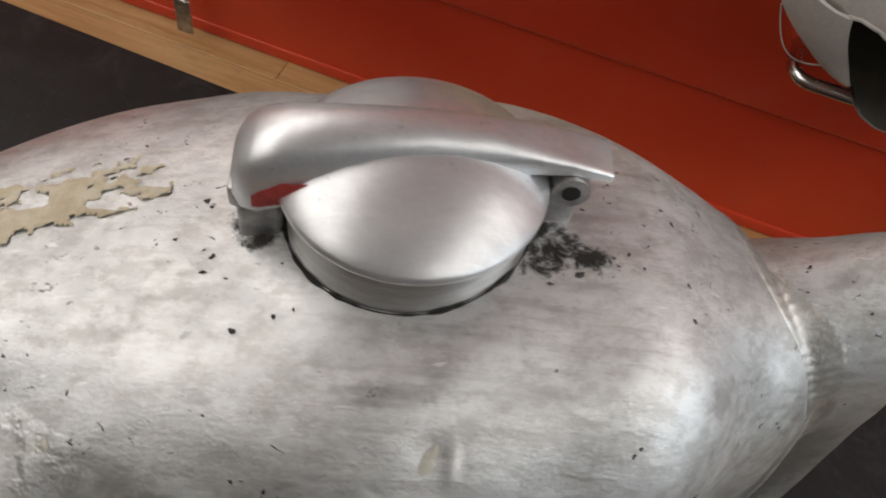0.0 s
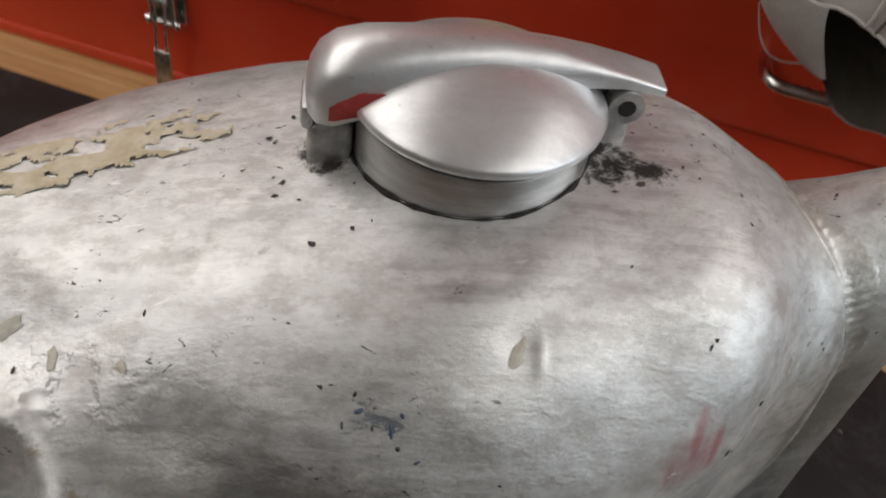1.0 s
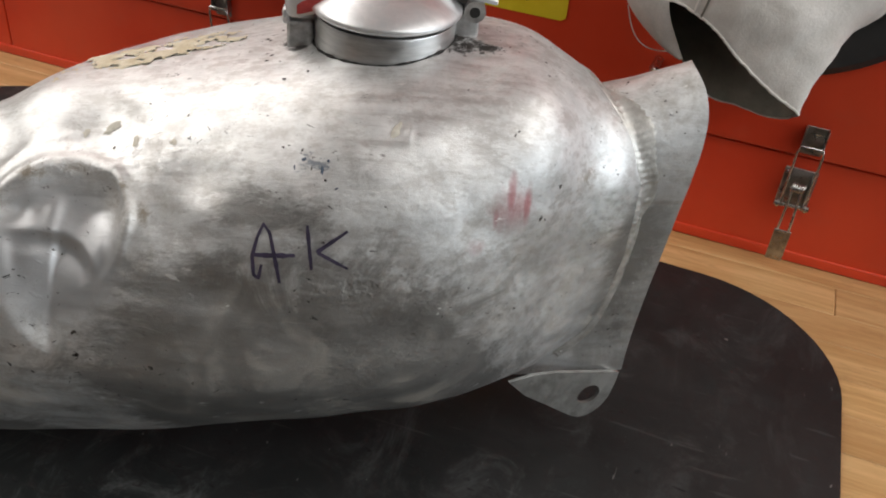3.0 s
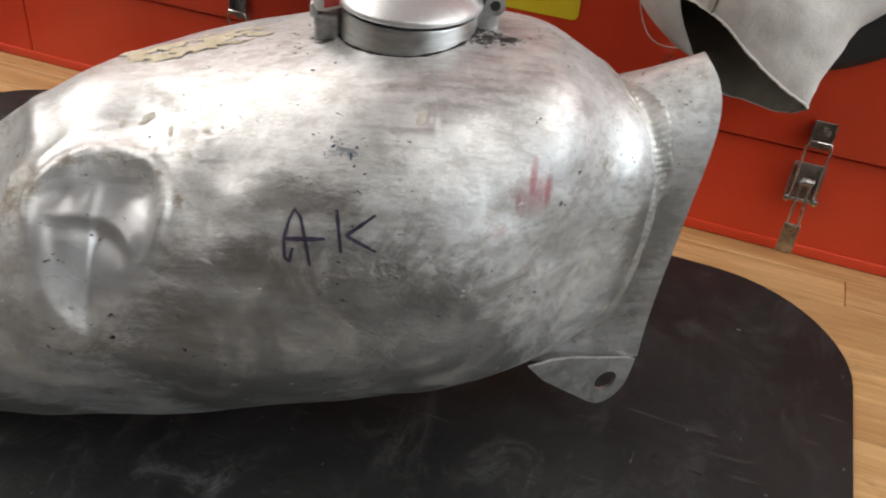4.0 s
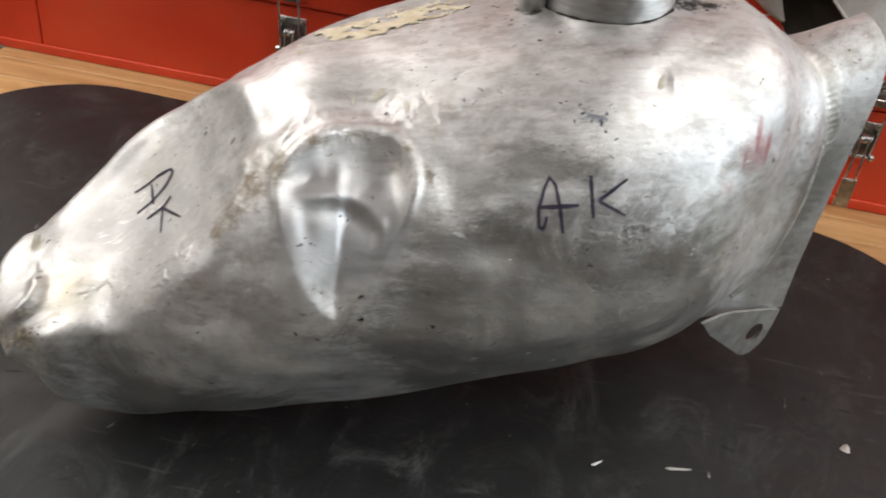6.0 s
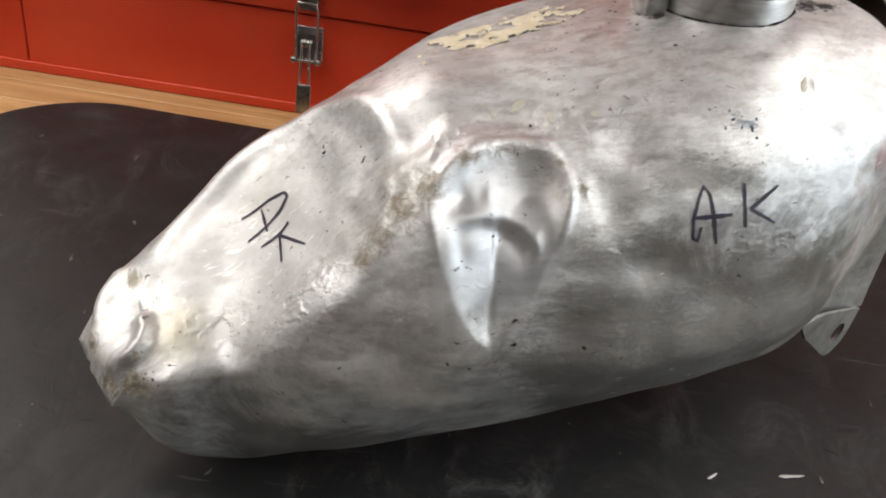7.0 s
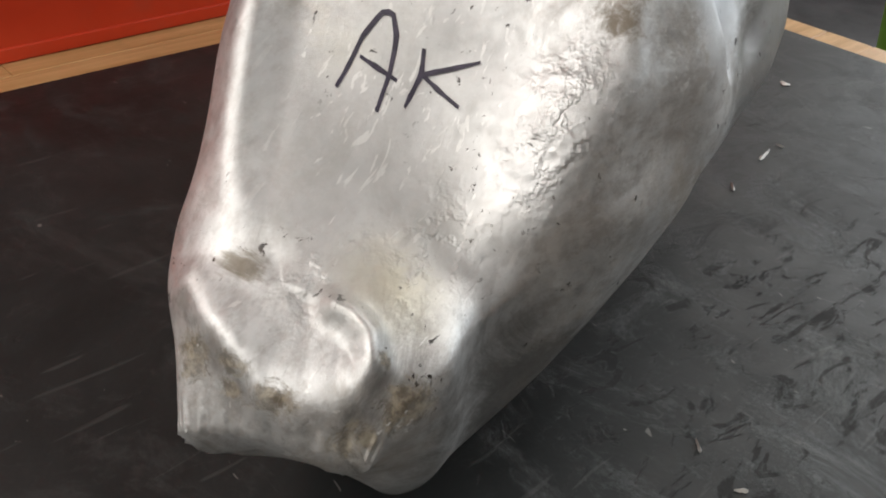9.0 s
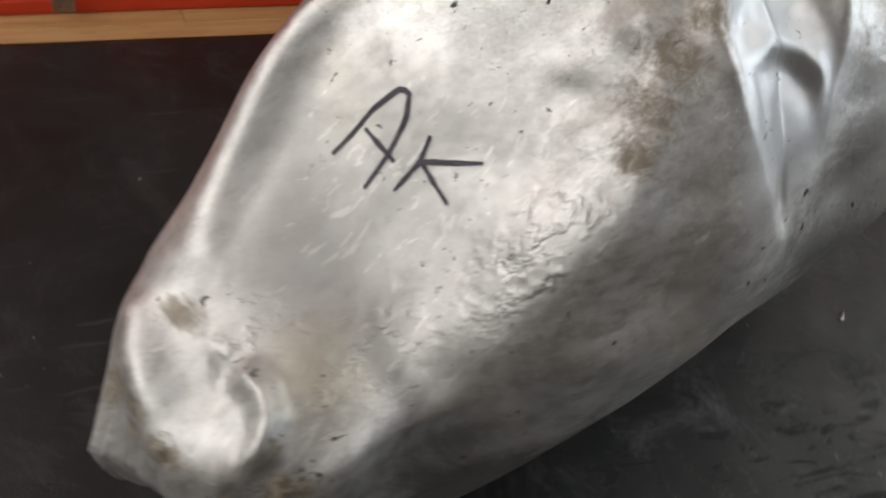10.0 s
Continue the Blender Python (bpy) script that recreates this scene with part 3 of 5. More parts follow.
# slivers and flakes lying on the mat
def flake(x, y, length, width, turn, curl, label):
    bm = bmesh.new()
    rows = []
    for t in np.linspace(0, 1, 9).tolist():
        w = width * (0.15 + math.sin(math.pi * min(1, t * 1.1 + 0.02)) ** 0.7 * (0.8 + 0.3 * math.sin(9 * t)))
        side = curl * length * length * (t - 0.5) ** 2
        rows.append([(length * (t - 0.5), side - w / 2, 0.0002), (length * (t - 0.5), side, 0.0009 + 0.0006 * math.sin(3 * t)), (length * (t - 0.5), side + w / 2, 0.0003)])
    ob = tagged(link("metal_flake", solid(grid(rows, bm=bm), 0.0003), SHAVING, smooth=60), label, "flake", group="flakes on the mat")
    ob.matrix_world = pose(x, y, 0.0044, 0, 0, turn)
    return ob


flake(0.113, 0.345, 0.019, 0.0032, 12, 0.0, "thin pale sliver of metal on the rubber mat")
flake(0.056, 0.333, 0.010, 0.0026, 40, 14.0, "curled pale shaving on the rubber mat")
flake(0.237, 0.404, 0.009, 0.0080, 70, 0.0, "small pale triangular flake on the rubber mat")
flake(0.134, 0.346, 0.006, 0.0022, 95, 0.0, "short bright shaving on the rubber mat")
flake(-0.153, 0.212, 0.008, 0.0018, 50, 10.0, "thin bright shaving on the rubber mat")
flake(-0.160, 0.186, 0.006, 0.0030, 140, 0.0, "tiny white flake on the rubber mat")

# ---- fuel tank ----
TANK_AT, TANK_TURN = (-0.06, 0.40, 0.0), 21.0
tank = thing("fuel_tank", TANK_AT, "dented bare aluminium motorcycle fuel tank lying on a rubber mat", "fuel tank", TANK_TURN)
KNOTS = [-0.305, -0.298, -0.28, -0.235, -0.19, -0.14, -0.08, -0.01, 0.06, 0.12, 0.165, 0.2, 0.225, 0.24]
WIDTH = [0.0320, 0.0362, 0.0469, 0.0508, 0.0794, 0.1007, 0.1086, 0.119, 0.1188, 0.1087, 0.0823, 0.056, 0.044, 0.033]
TOP = [0.0880, 0.1070, 0.1278, 0.1702, 0.2066, 0.2477, 0.262, 0.2774, 0.2921, 0.2953, 0.2929, 0.2725, 0.2529, 0.2413]
WAIST = [0.60, 0.70, 0.7209, 0.5675, 0.5529, 0.5354, 0.4966, 0.4182, 0.3792, 0.4014, 0.4407, 0.4686, 0.4882, 0.5022]
BOTTOM = [0.0760, 0.0660, 0.0400, 0.0119, 0.0129, 0.0045, 0.0045, 0.0245, 0.0415, 0.0481, 0.0495, 0.0586, 0.0744, 0.0908]
UPPER = [2.6, 2.445, 1.8955, 1.5226, 1.5429, 2.0547, 2.6684, 2.8991, 2.8737, 2.7609, 2.7151, 2.6286, 2.5525, 2.4762]
LOWER = [2.4784, 2.4784, 2.7429, 2.695, 2.141, 1.7007, 1.6191, 1.6389, 1.8356, 2.0485, 2.1918, 2.2152, 2.212, 2.2044]
SKEW = [0.0, 0.0, 0.0292, 0.0524, 0.0464, 0.010, 0.030, 0.0305, 0.0159, 0.0125, 0.0024, 0.0022, -0.0028, 0.0]


def spline(values, u):
    k, v = np.array(KNOTS), np.array(values)
    h = np.diff(k)
    d = np.diff(v) / h
    sl = np.concatenate([[d[0]], (d[:-1] * h[1:] + d[1:] * h[:-1]) / (h[1:] + h[:-1]), [d[-1]]])
    i = np.clip(np.searchsorted(k, u) - 1, 0, len(k) - 2)
    x = (u - k[i]) / h[i]
    return (2 * x**3 - 3 * x**2 + 1) * v[i] + (x**3 - 2 * x**2 + x) * h[i] * sl[i] + (3 * x**2 - 2 * x**3) * v[i + 1] + (x**3 - x**2) * h[i] * sl[i + 1]


def axis_v(u):
    return 0.0023 + 0.1061 * u


def tank_skin(nu=520, nt=520):
    u = KNOTS[0] + (KNOTS[-1] - KNOTS[0]) * np.linspace(0, 1, nu)
    W, T, F, B, N1, N2, K = [spline(v, u)[:, None] for v in (WIDTH, TOP, WAIST, BOTTOM, UPPER, LOWER, SKEW)]
    a = np.linspace(0, 2 * np.pi, nt, endpoint=False)[None, :]
    c, s = np.cos(a), np.sin(a)
    Z = B + (T - B) * F
    n = np.where(s > 0, N1, N2)
    rise = np.abs(s) ** (2 / n) * np.sign(s)
    v = axis_v(u)[:, None] + K * np.clip(rise, 0, 1) - W * np.sign(c) * np.abs(c) ** (2 / n)
    z = Z + np.where(s > 0, T - Z, Z - B) * rise
    # the near edge of the rear deck stands up square
    along = u[:, None] + 0.202
    edge = np.exp(-((along / np.where(along < 0, 0.052, 0.034)) ** 2)) * smooth01(s / 0.55)
    z = z + 0.034 * edge * smooth01((-v - 0.050) / 0.036)
    v = v - 0.004 * edge * smooth01((-v - 0.050) / 0.036)
    P = np.stack([np.broadcast_to(u[:, None], v.shape), v, z], -1)
    return P


def ridge(x, w):
    return np.exp(-((x / w) ** 2))


DECK_RIM = [(-0.297, -0.036), (-0.293, -0.050), (-0.282, -0.059), (-0.266, -0.0655), (-0.240, -0.070), (-0.219, -0.0775), (-0.2065, -0.0815), (-0.192, -0.085), (-0.178, -0.0865), (-0.165, -0.084), (-0.155, -0.072), (-0.149, -0.045), (-0.153, -0.005), (-0.170, 0.022), (-0.200, 0.030), (-0.226, 0.027), (-0.245, 0.019), (-0.262, 0.012), (-0.278, 0.006), (-0.290, -0.004), (-0.297, -0.020)]


CRATER = [(-0.1295, 0.2260), (-0.1200, 0.2330), (-0.1060, 0.2375), (-0.0900, 0.2385), (-0.0768, 0.2375), (-0.0660, 0.2320), (-0.0615, 0.2230), (-0.0660, 0.2040), (-0.0760, 0.1811), (-0.0890, 0.1600), (-0.0975, 0.1440), (-0.1120, 0.1545), (-0.1225, 0.1707), (-0.1285, 0.1902), (-0.1340, 0.2052), (-0.1335, 0.2173)]


def loop_distance(x, y, loop):
    """Distance to a closed rounded line, positive inside."""
    for _ in range(2):
        loop = [(a[0] * (1 - f) + b[0] * f, a[1] * (1 - f) + b[1] * f) for a, b in zip(loop, loop[1:] + loop[:1]) for f in (0.25, 0.75)]
    best = np.full_like(x, 9.0)
    inside = np.zeros(x.shape, bool)
    for (x0, y0), (x1, y1) in zip(loop, loop[1:] + loop[:1]):
        ex, ey = x1 - x0, y1 - y0
        t = np.clip(((x - x0) * ex + (y - y0) * ey) / (ex * ex + ey * ey), 0, 1)
        best = np.minimum(best, np.hypot(x - x0 - t * ex, y - y0 - t * ey))
        cross = ((y0 > y) != (y1 > y)) & (x < x0 + (y - y0) * ex / (ey if abs(ey) > 1e-9 else 1e-9))
        inside ^= cross
    return np.where(inside, best, -best)


def line_offset(x, y, line):
    """Distance to an open line that runs to the right, positive on its left side."""
    best, sign = np.full_like(x, 9.0), np.ones_like(x)
    for (x0, y0), (x1, y1) in zip(line, line[1:]):
        ex, ey = x1 - x0, y1 - y0
        t = np.clip(((x - x0) * ex + (y - y0) * ey) / (ex * ex + ey * ey), 0, 1)
        gap = np.hypot(x - x0 - t * ex, y - y0 - t * ey)
        nearer = gap < best
        best = np.where(nearer, gap, best)
        sign = np.where(nearer, np.sign(ex * (y - y0) - ey * (x - x0)), sign)
    return best * sign


TAIL_LIP = [(-0.2915, 0.0040), (-0.2966, -0.0085), (-0.2985, -0.0200), (-0.2992, -0.0302), (-0.2972, -0.0405), (-0.2935, -0.0497), (-0.2893, -0.0545), (-0.2846, -0.0550), (-0.2795, -0.0510), (-0.2775, -0.0440), (-0.2785, -0.0390)]
LEFT_RIM = [(-0.200, 0.037), (-0.2254, 0.0288), (-0.2379, 0.0225), (-0.2494, 0.0179), (-0.2600, 0.0110), (-0.2675, 0.0015)]
NOTCH = [(-0.282, 0.020), (-0.2843, 0.0088), (-0.281, -0.003), (-0.2773, -0.0147)]


def dents(P, N):
    """How far each point of the skin is moved along its outward normal."""
    u, v, z = P[..., 0], P[..., 1], P[..., 2]
    d = np.zeros_like(u)
    near = smooth01((-v - 0.02) / 0.04)
    top = smooth01((N[..., 2] - 0.15) / 0.3)
    # hand-beaten edges wander a little
    uw = u + 0.0014 * np.sin(140 * z + 60 * v) + 0.0012 * np.sin(260 * z + 40 * u)
    zw = z + 0.0010 * np.sin(150 * u + 1.3) + 0.0009 * np.sin(330 * u + 90 * z)
    # flattened panel on the rear deck, with a raised rim
    r = loop_distance(u + 0.5 * (uw - u), v, DECK_RIM)
    hump = np.where(r > 0, ridge(r, 0.020), ridge(r, 0.019))
    upper = smooth01((N[..., 2] + 0.35) / 0.7)
    d += upper * 0.0030 * hump * smooth01((-v - 0.045) / 0.02) * smooth01((u + 0.262) / 0.05)
    d += top * 0.0022 * ridge(r + 0.001, 0.0060) * smooth01((u + 0.262) / 0.050)
    d -= top * 0.0026 * smooth01(r / 0.016) * smooth01((v + 0.06) / 0.03)
    # the lip of the tail curls round into the deck; a notch parts it from the far rim
    tail = smooth01((N[..., 2] + 0.2) / 0.4)
    d += tail * 0.0056 * ridge(line_offset(u, v, TAIL_LIP), 0.0046) * (1 - 0.5 * smooth01((v + 0.018) / 0.022))
    d += tail * 0.0020 * ridge(line_offset(u, v, LEFT_RIM), 0.0070)
    d -= tail * 0.0012 * ridge(line_offset(u, v, NOTCH), 0.0060)
    d += tail * 0.0018 * ridge(u + 0.283, 0.020) * ridge(v + 0.012, 0.020)
    inner = line_offset(u, v, TAIL_LIP)
    d -= tail * 0.0011 * ridge(inner - 0.0095, 0.0062) * (inner > 0) * smooth01((0.010 - v) / 0.02) * smooth01((v + 0.046) / 0.018)
    d -= tail * 0.0030 * ridge(u + 0.266, 0.013) * ridge(v + 0.064, 0.010)
    d += tail * 0.0042 * ridge(u + 0.307, 0.014) * ridge(v + 0.036, 0.025)
    # the crater on the near side: wide under a brow, running down to a point
    r = loop_distance(u + 0.35 * (uw - u), z + 0.35 * (zw - z), CRATER)
    high = smooth01((z - 0.200) / 0.022)
    inside = np.sqrt(np.maximum(r + 0.001, 0) ** 2 + 0.0015**2) - 0.0015
    pocket = 0.0080 * (1 - np.exp(-inside / 0.0065))
    fold = -0.1005 + 0.05 * (z - 0.18)
    floor = 1 - np.exp(-(np.sqrt(np.maximum(r + 0.003, 0) ** 2 + 0.003**2) - 0.003) / 0.0075)
    slope = np.clip((r + 0.001) / 0.026, 0, 1)
    floor = 0.42 * floor + 0.40 * smooth01((u - fold + 0.030) / 0.030) * floor
    valley = 0.0072 * (floor + (slope - floor) * smooth01((u - fold + 0.0025) / 0.005))
    d -= near * (high * pocket + (1 - high) * valley)
    d += near * 0.0024 * ridge(r + 0.0032, 0.0030) * smooth01((z - 0.190) / 0.03)
    # a crease down its middle
    run = smooth01((z - 0.136) / 0.012) * smooth01((0.206 - z) / 0.010)
    d -= near * 0.0005 * run * np.exp(-np.abs(u - fold) / 0.0065)
    # an arched step under the brow: a ledge above, a hollow below
    s = line_offset(u, z, [(-0.140, 0.2150), (-0.122, 0.2140), (-0.106, 0.2140), (-0.094, 0.2120), (-0.084, 0.2060), (-0.077, 0.1970), (-0.074, 0.1850)])
    within = smooth01((r - 0.001) / 0.010)
    reach = within * smooth01((u + 0.136) / 0.030) * smooth01((z - 0.178) / 0.018)
    d += near * 0.0026 * reach * np.where(s > 0, np.exp(-s / 0.0080), np.exp(-((s / 0.0050) ** 2)))
    d -= near * 0.0011 * reach * ridge(s + 0.0085, 0.0050)
    d -= near * 0.0016 * within * ridge(u + 0.121, 0.0075) * ridge(z - 0.200, 0.010)
    d -= near * 0.0012 * within * ridge(u + 0.118, 0.006) * ridge(z - 0.223, 0.006)
    d += near * 0.0012 * within * ridge(u + 0.101, 0.0045) * ridge(z - 0.221, 0.006)
    # the flattened shoulder above the crater, and the full one at the front
    outside = 1 - smooth01((r + 0.006) / 0.008)
    d -= outside * 0.0076 * ridge(u + 0.138, 0.027) * ridge(v + 0.045, 0.021) * top
    d -= outside * 0.0062 * ridge(u + 0.082, 0.034) * ridge(v + 0.042, 0.018) * top
    d += smooth01((-v - 0.005) / 0.03) * 0.0062 * ridge(u - 0.166, 0.036) * ridge(z - 0.252, 0.034)
    # crease that runs from the rim of the deck past the crater's brow
    line = zw - (0.221 + 0.95 * (u + 0.141))
    d -= near * 0.0014 * ridge(line, 0.005) * smooth01((u + 0.185) / 0.02) * smooth01((-0.118 - u) / 0.02)
    d += near * 0.0018 * ridge(line - 0.007, 0.0040) * smooth01((u + 0.185) / 0.02) * smooth01((-0.112 - u) / 0.02)
    # lesser dents
    for cu, cz, su, sz, deep in ((-0.026, 0.240, 0.016, 0.010, 0.003), (-0.038, 0.216, 0.012, 0.014, 0.0035), (-0.012, 0.186, 0.020, 0.012, 0.0035), (0.03, 0.168, 0.02, 0.012, 0.003),
                                 (0.196, 0.178, 0.011, 0.024, 0.003), (0.182, 0.150, 0.014, 0.022, 0.002), (0.16, 0.185, 0.010, 0.018, 0.0018), (-0.16, 0.14, 0.022, 0.016, 0.003),
                                 (-0.062, 0.155, 0.016, 0.012, 0.003), (0.10, 0.16, 0.02, 0.015, 0.002), (-0.235, 0.10, 0.02, 0.02, 0.0015), (0.07, 0.205, 0.03, 0.012, 0.001)):
        d -= near * deep * ridge(u - cu, su) * ridge(z - cz, sz)
    d -= 0.0007 * ridge(u - 0.083, 0.007) * ridge(v + 0.056, 0.006)
    d += 0.0006 * ridge(u - 0.089, 0.002) * ridge(v + 0.057, 0.004)
    # general unevenness of hand-beaten sheet
    d += 0.0005 * np.sin(41 * u + 3 * np.sin(55 * z)) * np.sin(57 * z + 31 * v + 2 * np.sin(35 * u))
    d += 0.00022 * np.sin(103 * u + 2.0 + 2 * np.sin(91 * v)) * np.sin(121 * z + 1.0)
    return d


def build_shell():
    P = tank_skin()
    P[..., 0] -= 0.3 * (P[..., 1] + 0.032) * smooth01((-0.25 - P[..., 0]) / 0.06)
    # the far side draws in towards the tail
    aside = P[..., 1] - axis_v(P[..., 0])
    P[..., 1] -= 0.0085 * smooth01((-0.215 - P[..., 0]) / 0.055) * smooth01(aside / 0.03)
    for _ in range(60):
        Q = 0.5 * P + 0.25 * (np.roll(P, 1, 1) + np.roll(P, -1, 1))
        Q[1:-1] = 0.5 * Q[1:-1] + 0.25 * (Q[:-2] + Q[2:])
        P = Q
    du = np.gradient(P, axis=0)
    dt = np.roll(P, -1, 1) - np.roll(P, 1, 1)
    N = np.cross(du, dt)
    N /= np.linalg.norm(N, axis=-1, keepdims=True) + 1e-12
    i, j = P.shape[0] // 2, P.shape[1] // 4
    if N[i, j, 2] < 0:
        N = -N
    P = P + N * dents(P, N)[..., None]
    ragged = np.linspace(0, 2 * np.pi, P.shape[1])
    torn = 0.0008 * np.sin(7 * ragged + 1) * np.sin(11 * ragged) + 0.0005 * np.sin(29 * ragged + 2) * np.sin(5 * ragged)
    for i in range(5):
        P[i, :, 0] += torn * (1 - i / 5)
    # tunnel under the tank
    dv = (P[..., 1] - axis_v(P[..., 0])) / np.maximum(spline(WIDTH, P[..., 0]), 0.02)
    P[..., 2] += np.where(N[..., 2] < 0, (0.004 + 0.020 * smooth01((P[..., 0] + 0.31) / 0.06)) * np.clip(1 - (dv / 0.6) ** 2, 0, 1), 0)
    nu, nt = P.shape[:2]
    verts = P.reshape(-1, 3).tolist()
    ids = np.arange(nu * nt).reshape(nu, nt)
    nxt = np.roll(ids, -1, 1)
    faces = np.stack([ids[:-1], nxt[:-1], nxt[1:], ids[1:]], -1).reshape(-1, 4).tolist()
    faces.append(ids[0].tolist())
    faces.append(ids[-1][::-1].tolist())
    me = bpy.data.meshes.new("shell")
    me.from_pydata(verts, [], faces)
    bm = bmesh.new()
    bm.from_mesh(me)
    bpy.data.meshes.remove(me)
    return bm


from mathutils.bvhtree import BVHTree

shell_bm = build_shell()
bmesh.ops.recalc_face_normals(shell_bm, faces=shell_bm.faces)
SKIN = BVHTree.FromBMesh(shell_bm)
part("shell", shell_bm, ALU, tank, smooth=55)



def on_skin(p, way):
    """The place and normal where a line through p along way first meets the tank's skin."""
    w = Vector(way).normalized()
    hit, nrm, _, _ = SKIN.ray_cast(Vector(p) - 0.4 * w, w)
    return hit, nrm


def stroke(points, way, width, n=24, lift=0.0004, bm=None, taper=0.6):
    """A ribbon of ink laid on the skin along points."""
    pts = [Vector(p) for p in points]
    seg = [(b - a).length for a, b in zip(pts, pts[1:])]
    path = []
    for k in range(n + 1):
        s = k / n * sum(seg)
        for a, b, l in zip(pts, pts[1:], seg):
            if s <= l + 1e-9:
                path.append(a.lerp(b, s / l))
                break
            s -= l
    rows = []
    for i, p in enumerate(path):
        hit, nrm = on_skin(p, way)
        if hit is None:
            continue
        d = (path[min(i + 1, n)] - path[max(i - 1, 0)]).normalized()
        side = d.cross(nrm).normalized()
        e = width / 2 * (taper + (1 - taper) * math.sin(math.pi * min(1, max(0, (i + 1) / (n + 2))))) * (0.85 + 0.3 * noise.noise(p * 300))
        row = []
        for q in (-1, 0, 1):
            h2, n2 = on_skin(p + side * e * q, way)
            row.append((h2 if h2 is not None else hit + side * e * q) + nrm * lift)
        rows.append(row)
    return grid(rows, bm=bm)


SIDE, DOWN = (0, 1, 0), (0, 0, -1)
side_a = [[(0.0145, 0, 0.2270), (0.0115, 0, 0.221), (0.0090, 0, 0.211), (0.0098, 0, 0.201), (0.0125, 0, 0.199), (0.0140, 0, 0.207)], [(0.014, 0, 0.2270), (0.0180, 0, 0.223), (0.0212, 0, 0.211), (0.0240, 0, 0.1980)], [(0.0095, 0, 0.2115), (0.032, 0, 0.2135)]]
side_k = [[(0.0378, 0, 0.229), (0.041, 0, 0.2065)], [(0.0595, 0, 0.2275), (0.0435, 0, 0.216), (0.0605, 0, 0.2075)]]
deck_a = [[(-0.222, -0.003, 0), (-0.207, -0.004, 0), (-0.199, -0.0068, 0), (-0.197, -0.010, 0), (-0.201, -0.014, 0), (-0.209, -0.016, 0), (-0.2195, -0.0172, 0)], [(-0.211, -0.0055, 0), (-0.209, -0.019, 0)]]
deck_k = [[(-0.198, -0.0230, 0), (-0.203, -0.025, 0), (-0.213, -0.0243, 0)], [(-0.191, -0.0412, 0), (-0.200, -0.029, 0), (-0.203, -0.0255, 0), (-0.2035, -0.0400, 0)]]
for strokes, way in ((side_a, SIDE), (side_k, SIDE), (deck_a, DOWN), (deck_k, DOWN)):
    bm = bmesh.new()
    for s in strokes:
        stroke(s, way, 0.0033 if s is side_a[2] else 0.0025 if way == SIDE else 0.0023, bm=bm)
    part("marker_letter", bm, MARKER, tank, "handwritten dark violet marker letter", smooth=180)

# filler neck, cap and lever
CU, CV = 0.071, 0.0265
part("filler_neck", lathe([(0.0, 0.26), (0.0420, 0.26), (0.0420, 0.3035), (0.0415, 0.305), (0.0, 0.305)], (CU, CV, 0), 96), TURNED, tank, "plain turned aluminium filler neck", smooth=40)
cap = part("filler_cap", lathe([(0.0, 0.306), (0.040, 0.306), (0.0405, 0.3075), (0.0440, 0.3080), (0.0448, 0.3090), (0.0450, 0.3105), (0.0440, 0.3120), (0.040, 0.3149), (0.034, 0.3185), (0.026, 0.3220), (0.016, 0.3248), (0.007, 0.3261), (0.0, 0.3264)], (CU, CV, 0), 96), CAST, tank, "domed quick-release filler cap in polished cast aluminium", smooth=50)


def lever():
    """Position along, half width, underside and top of the arched lever, from its nose to its hinge."""
    spec = ((0.0125, 0.0060, 0.3085, 0.3110), (0.0135, 0.0110, 0.3050, 0.3170), (0.0165, 0.0150, 0.3035, 0.3225), (0.0220, 0.0168, 0.3040, 0.3268), (0.0310, 0.0162, 0.3070, 0.3298), (0.0450, 0.0138, 0.3110, 0.3316),
            (0.0600, 0.0122, 0.3130, 0.3322), (0.0750, 0.0112, 0.3140, 0.3317), (0.0950, 0.0100, 0.3150, 0.3286), (0.1090, 0.0092, 0.3168, 0.3248), (0.1220, 0.0088, 0.3168, 0.3214), (0.1352, 0.0084, 0.3146, 0.3178), (0.1360, 0.0080, 0.3149, 0.3174))
    rows = []
    for u, w, z0, z1 in spec:
        e = 0.75 - 0.45 * smooth01((u - 0.085) / 0.035)
        rows.append([(u, CV + 0.0072 * smooth01((u - 0.03) / 0.10) + w * math.copysign(abs(math.cos(a)) ** e, math.cos(a)), z0 + (z1 - z0) * math.sin(a) ** (e - 0.05)) for a in np.linspace(0, math.pi, 25)])
    return grid(rows, True, True)




def sealant():
    """Dark residue in the corner between neck and skin."""
    pts, radii = [], []
    for i in range(121):
        a = 2 * math.pi * i / 120
        p = Vector((CU + 0.0426 * math.cos(a), CV + 0.0426 * math.sin(a), 0.3))
        hit, nrm = on_skin(p, DOWN)
        pts.append(hit + Vector((0, 0, 0.0002)))
        radii.append(max(0.0002, 0.0006 + 0.0012 * noise.noise(p * 160)))
    return tube(pts, radii, 8)


part("neck_residue", sealant(), DARK, tank, "black residue round the foot of the neck", smooth=60)
lever_ob = part("lever", lever(), CAST, cap, "arched polished lever across the cap", smooth=50)


def chip(points, z):
    bm = bmesh.new()
    f = bm.faces.new([bm.verts.new((u, v, z(u, v))) for u, v in points])
    return solid(bm, 0.0003)


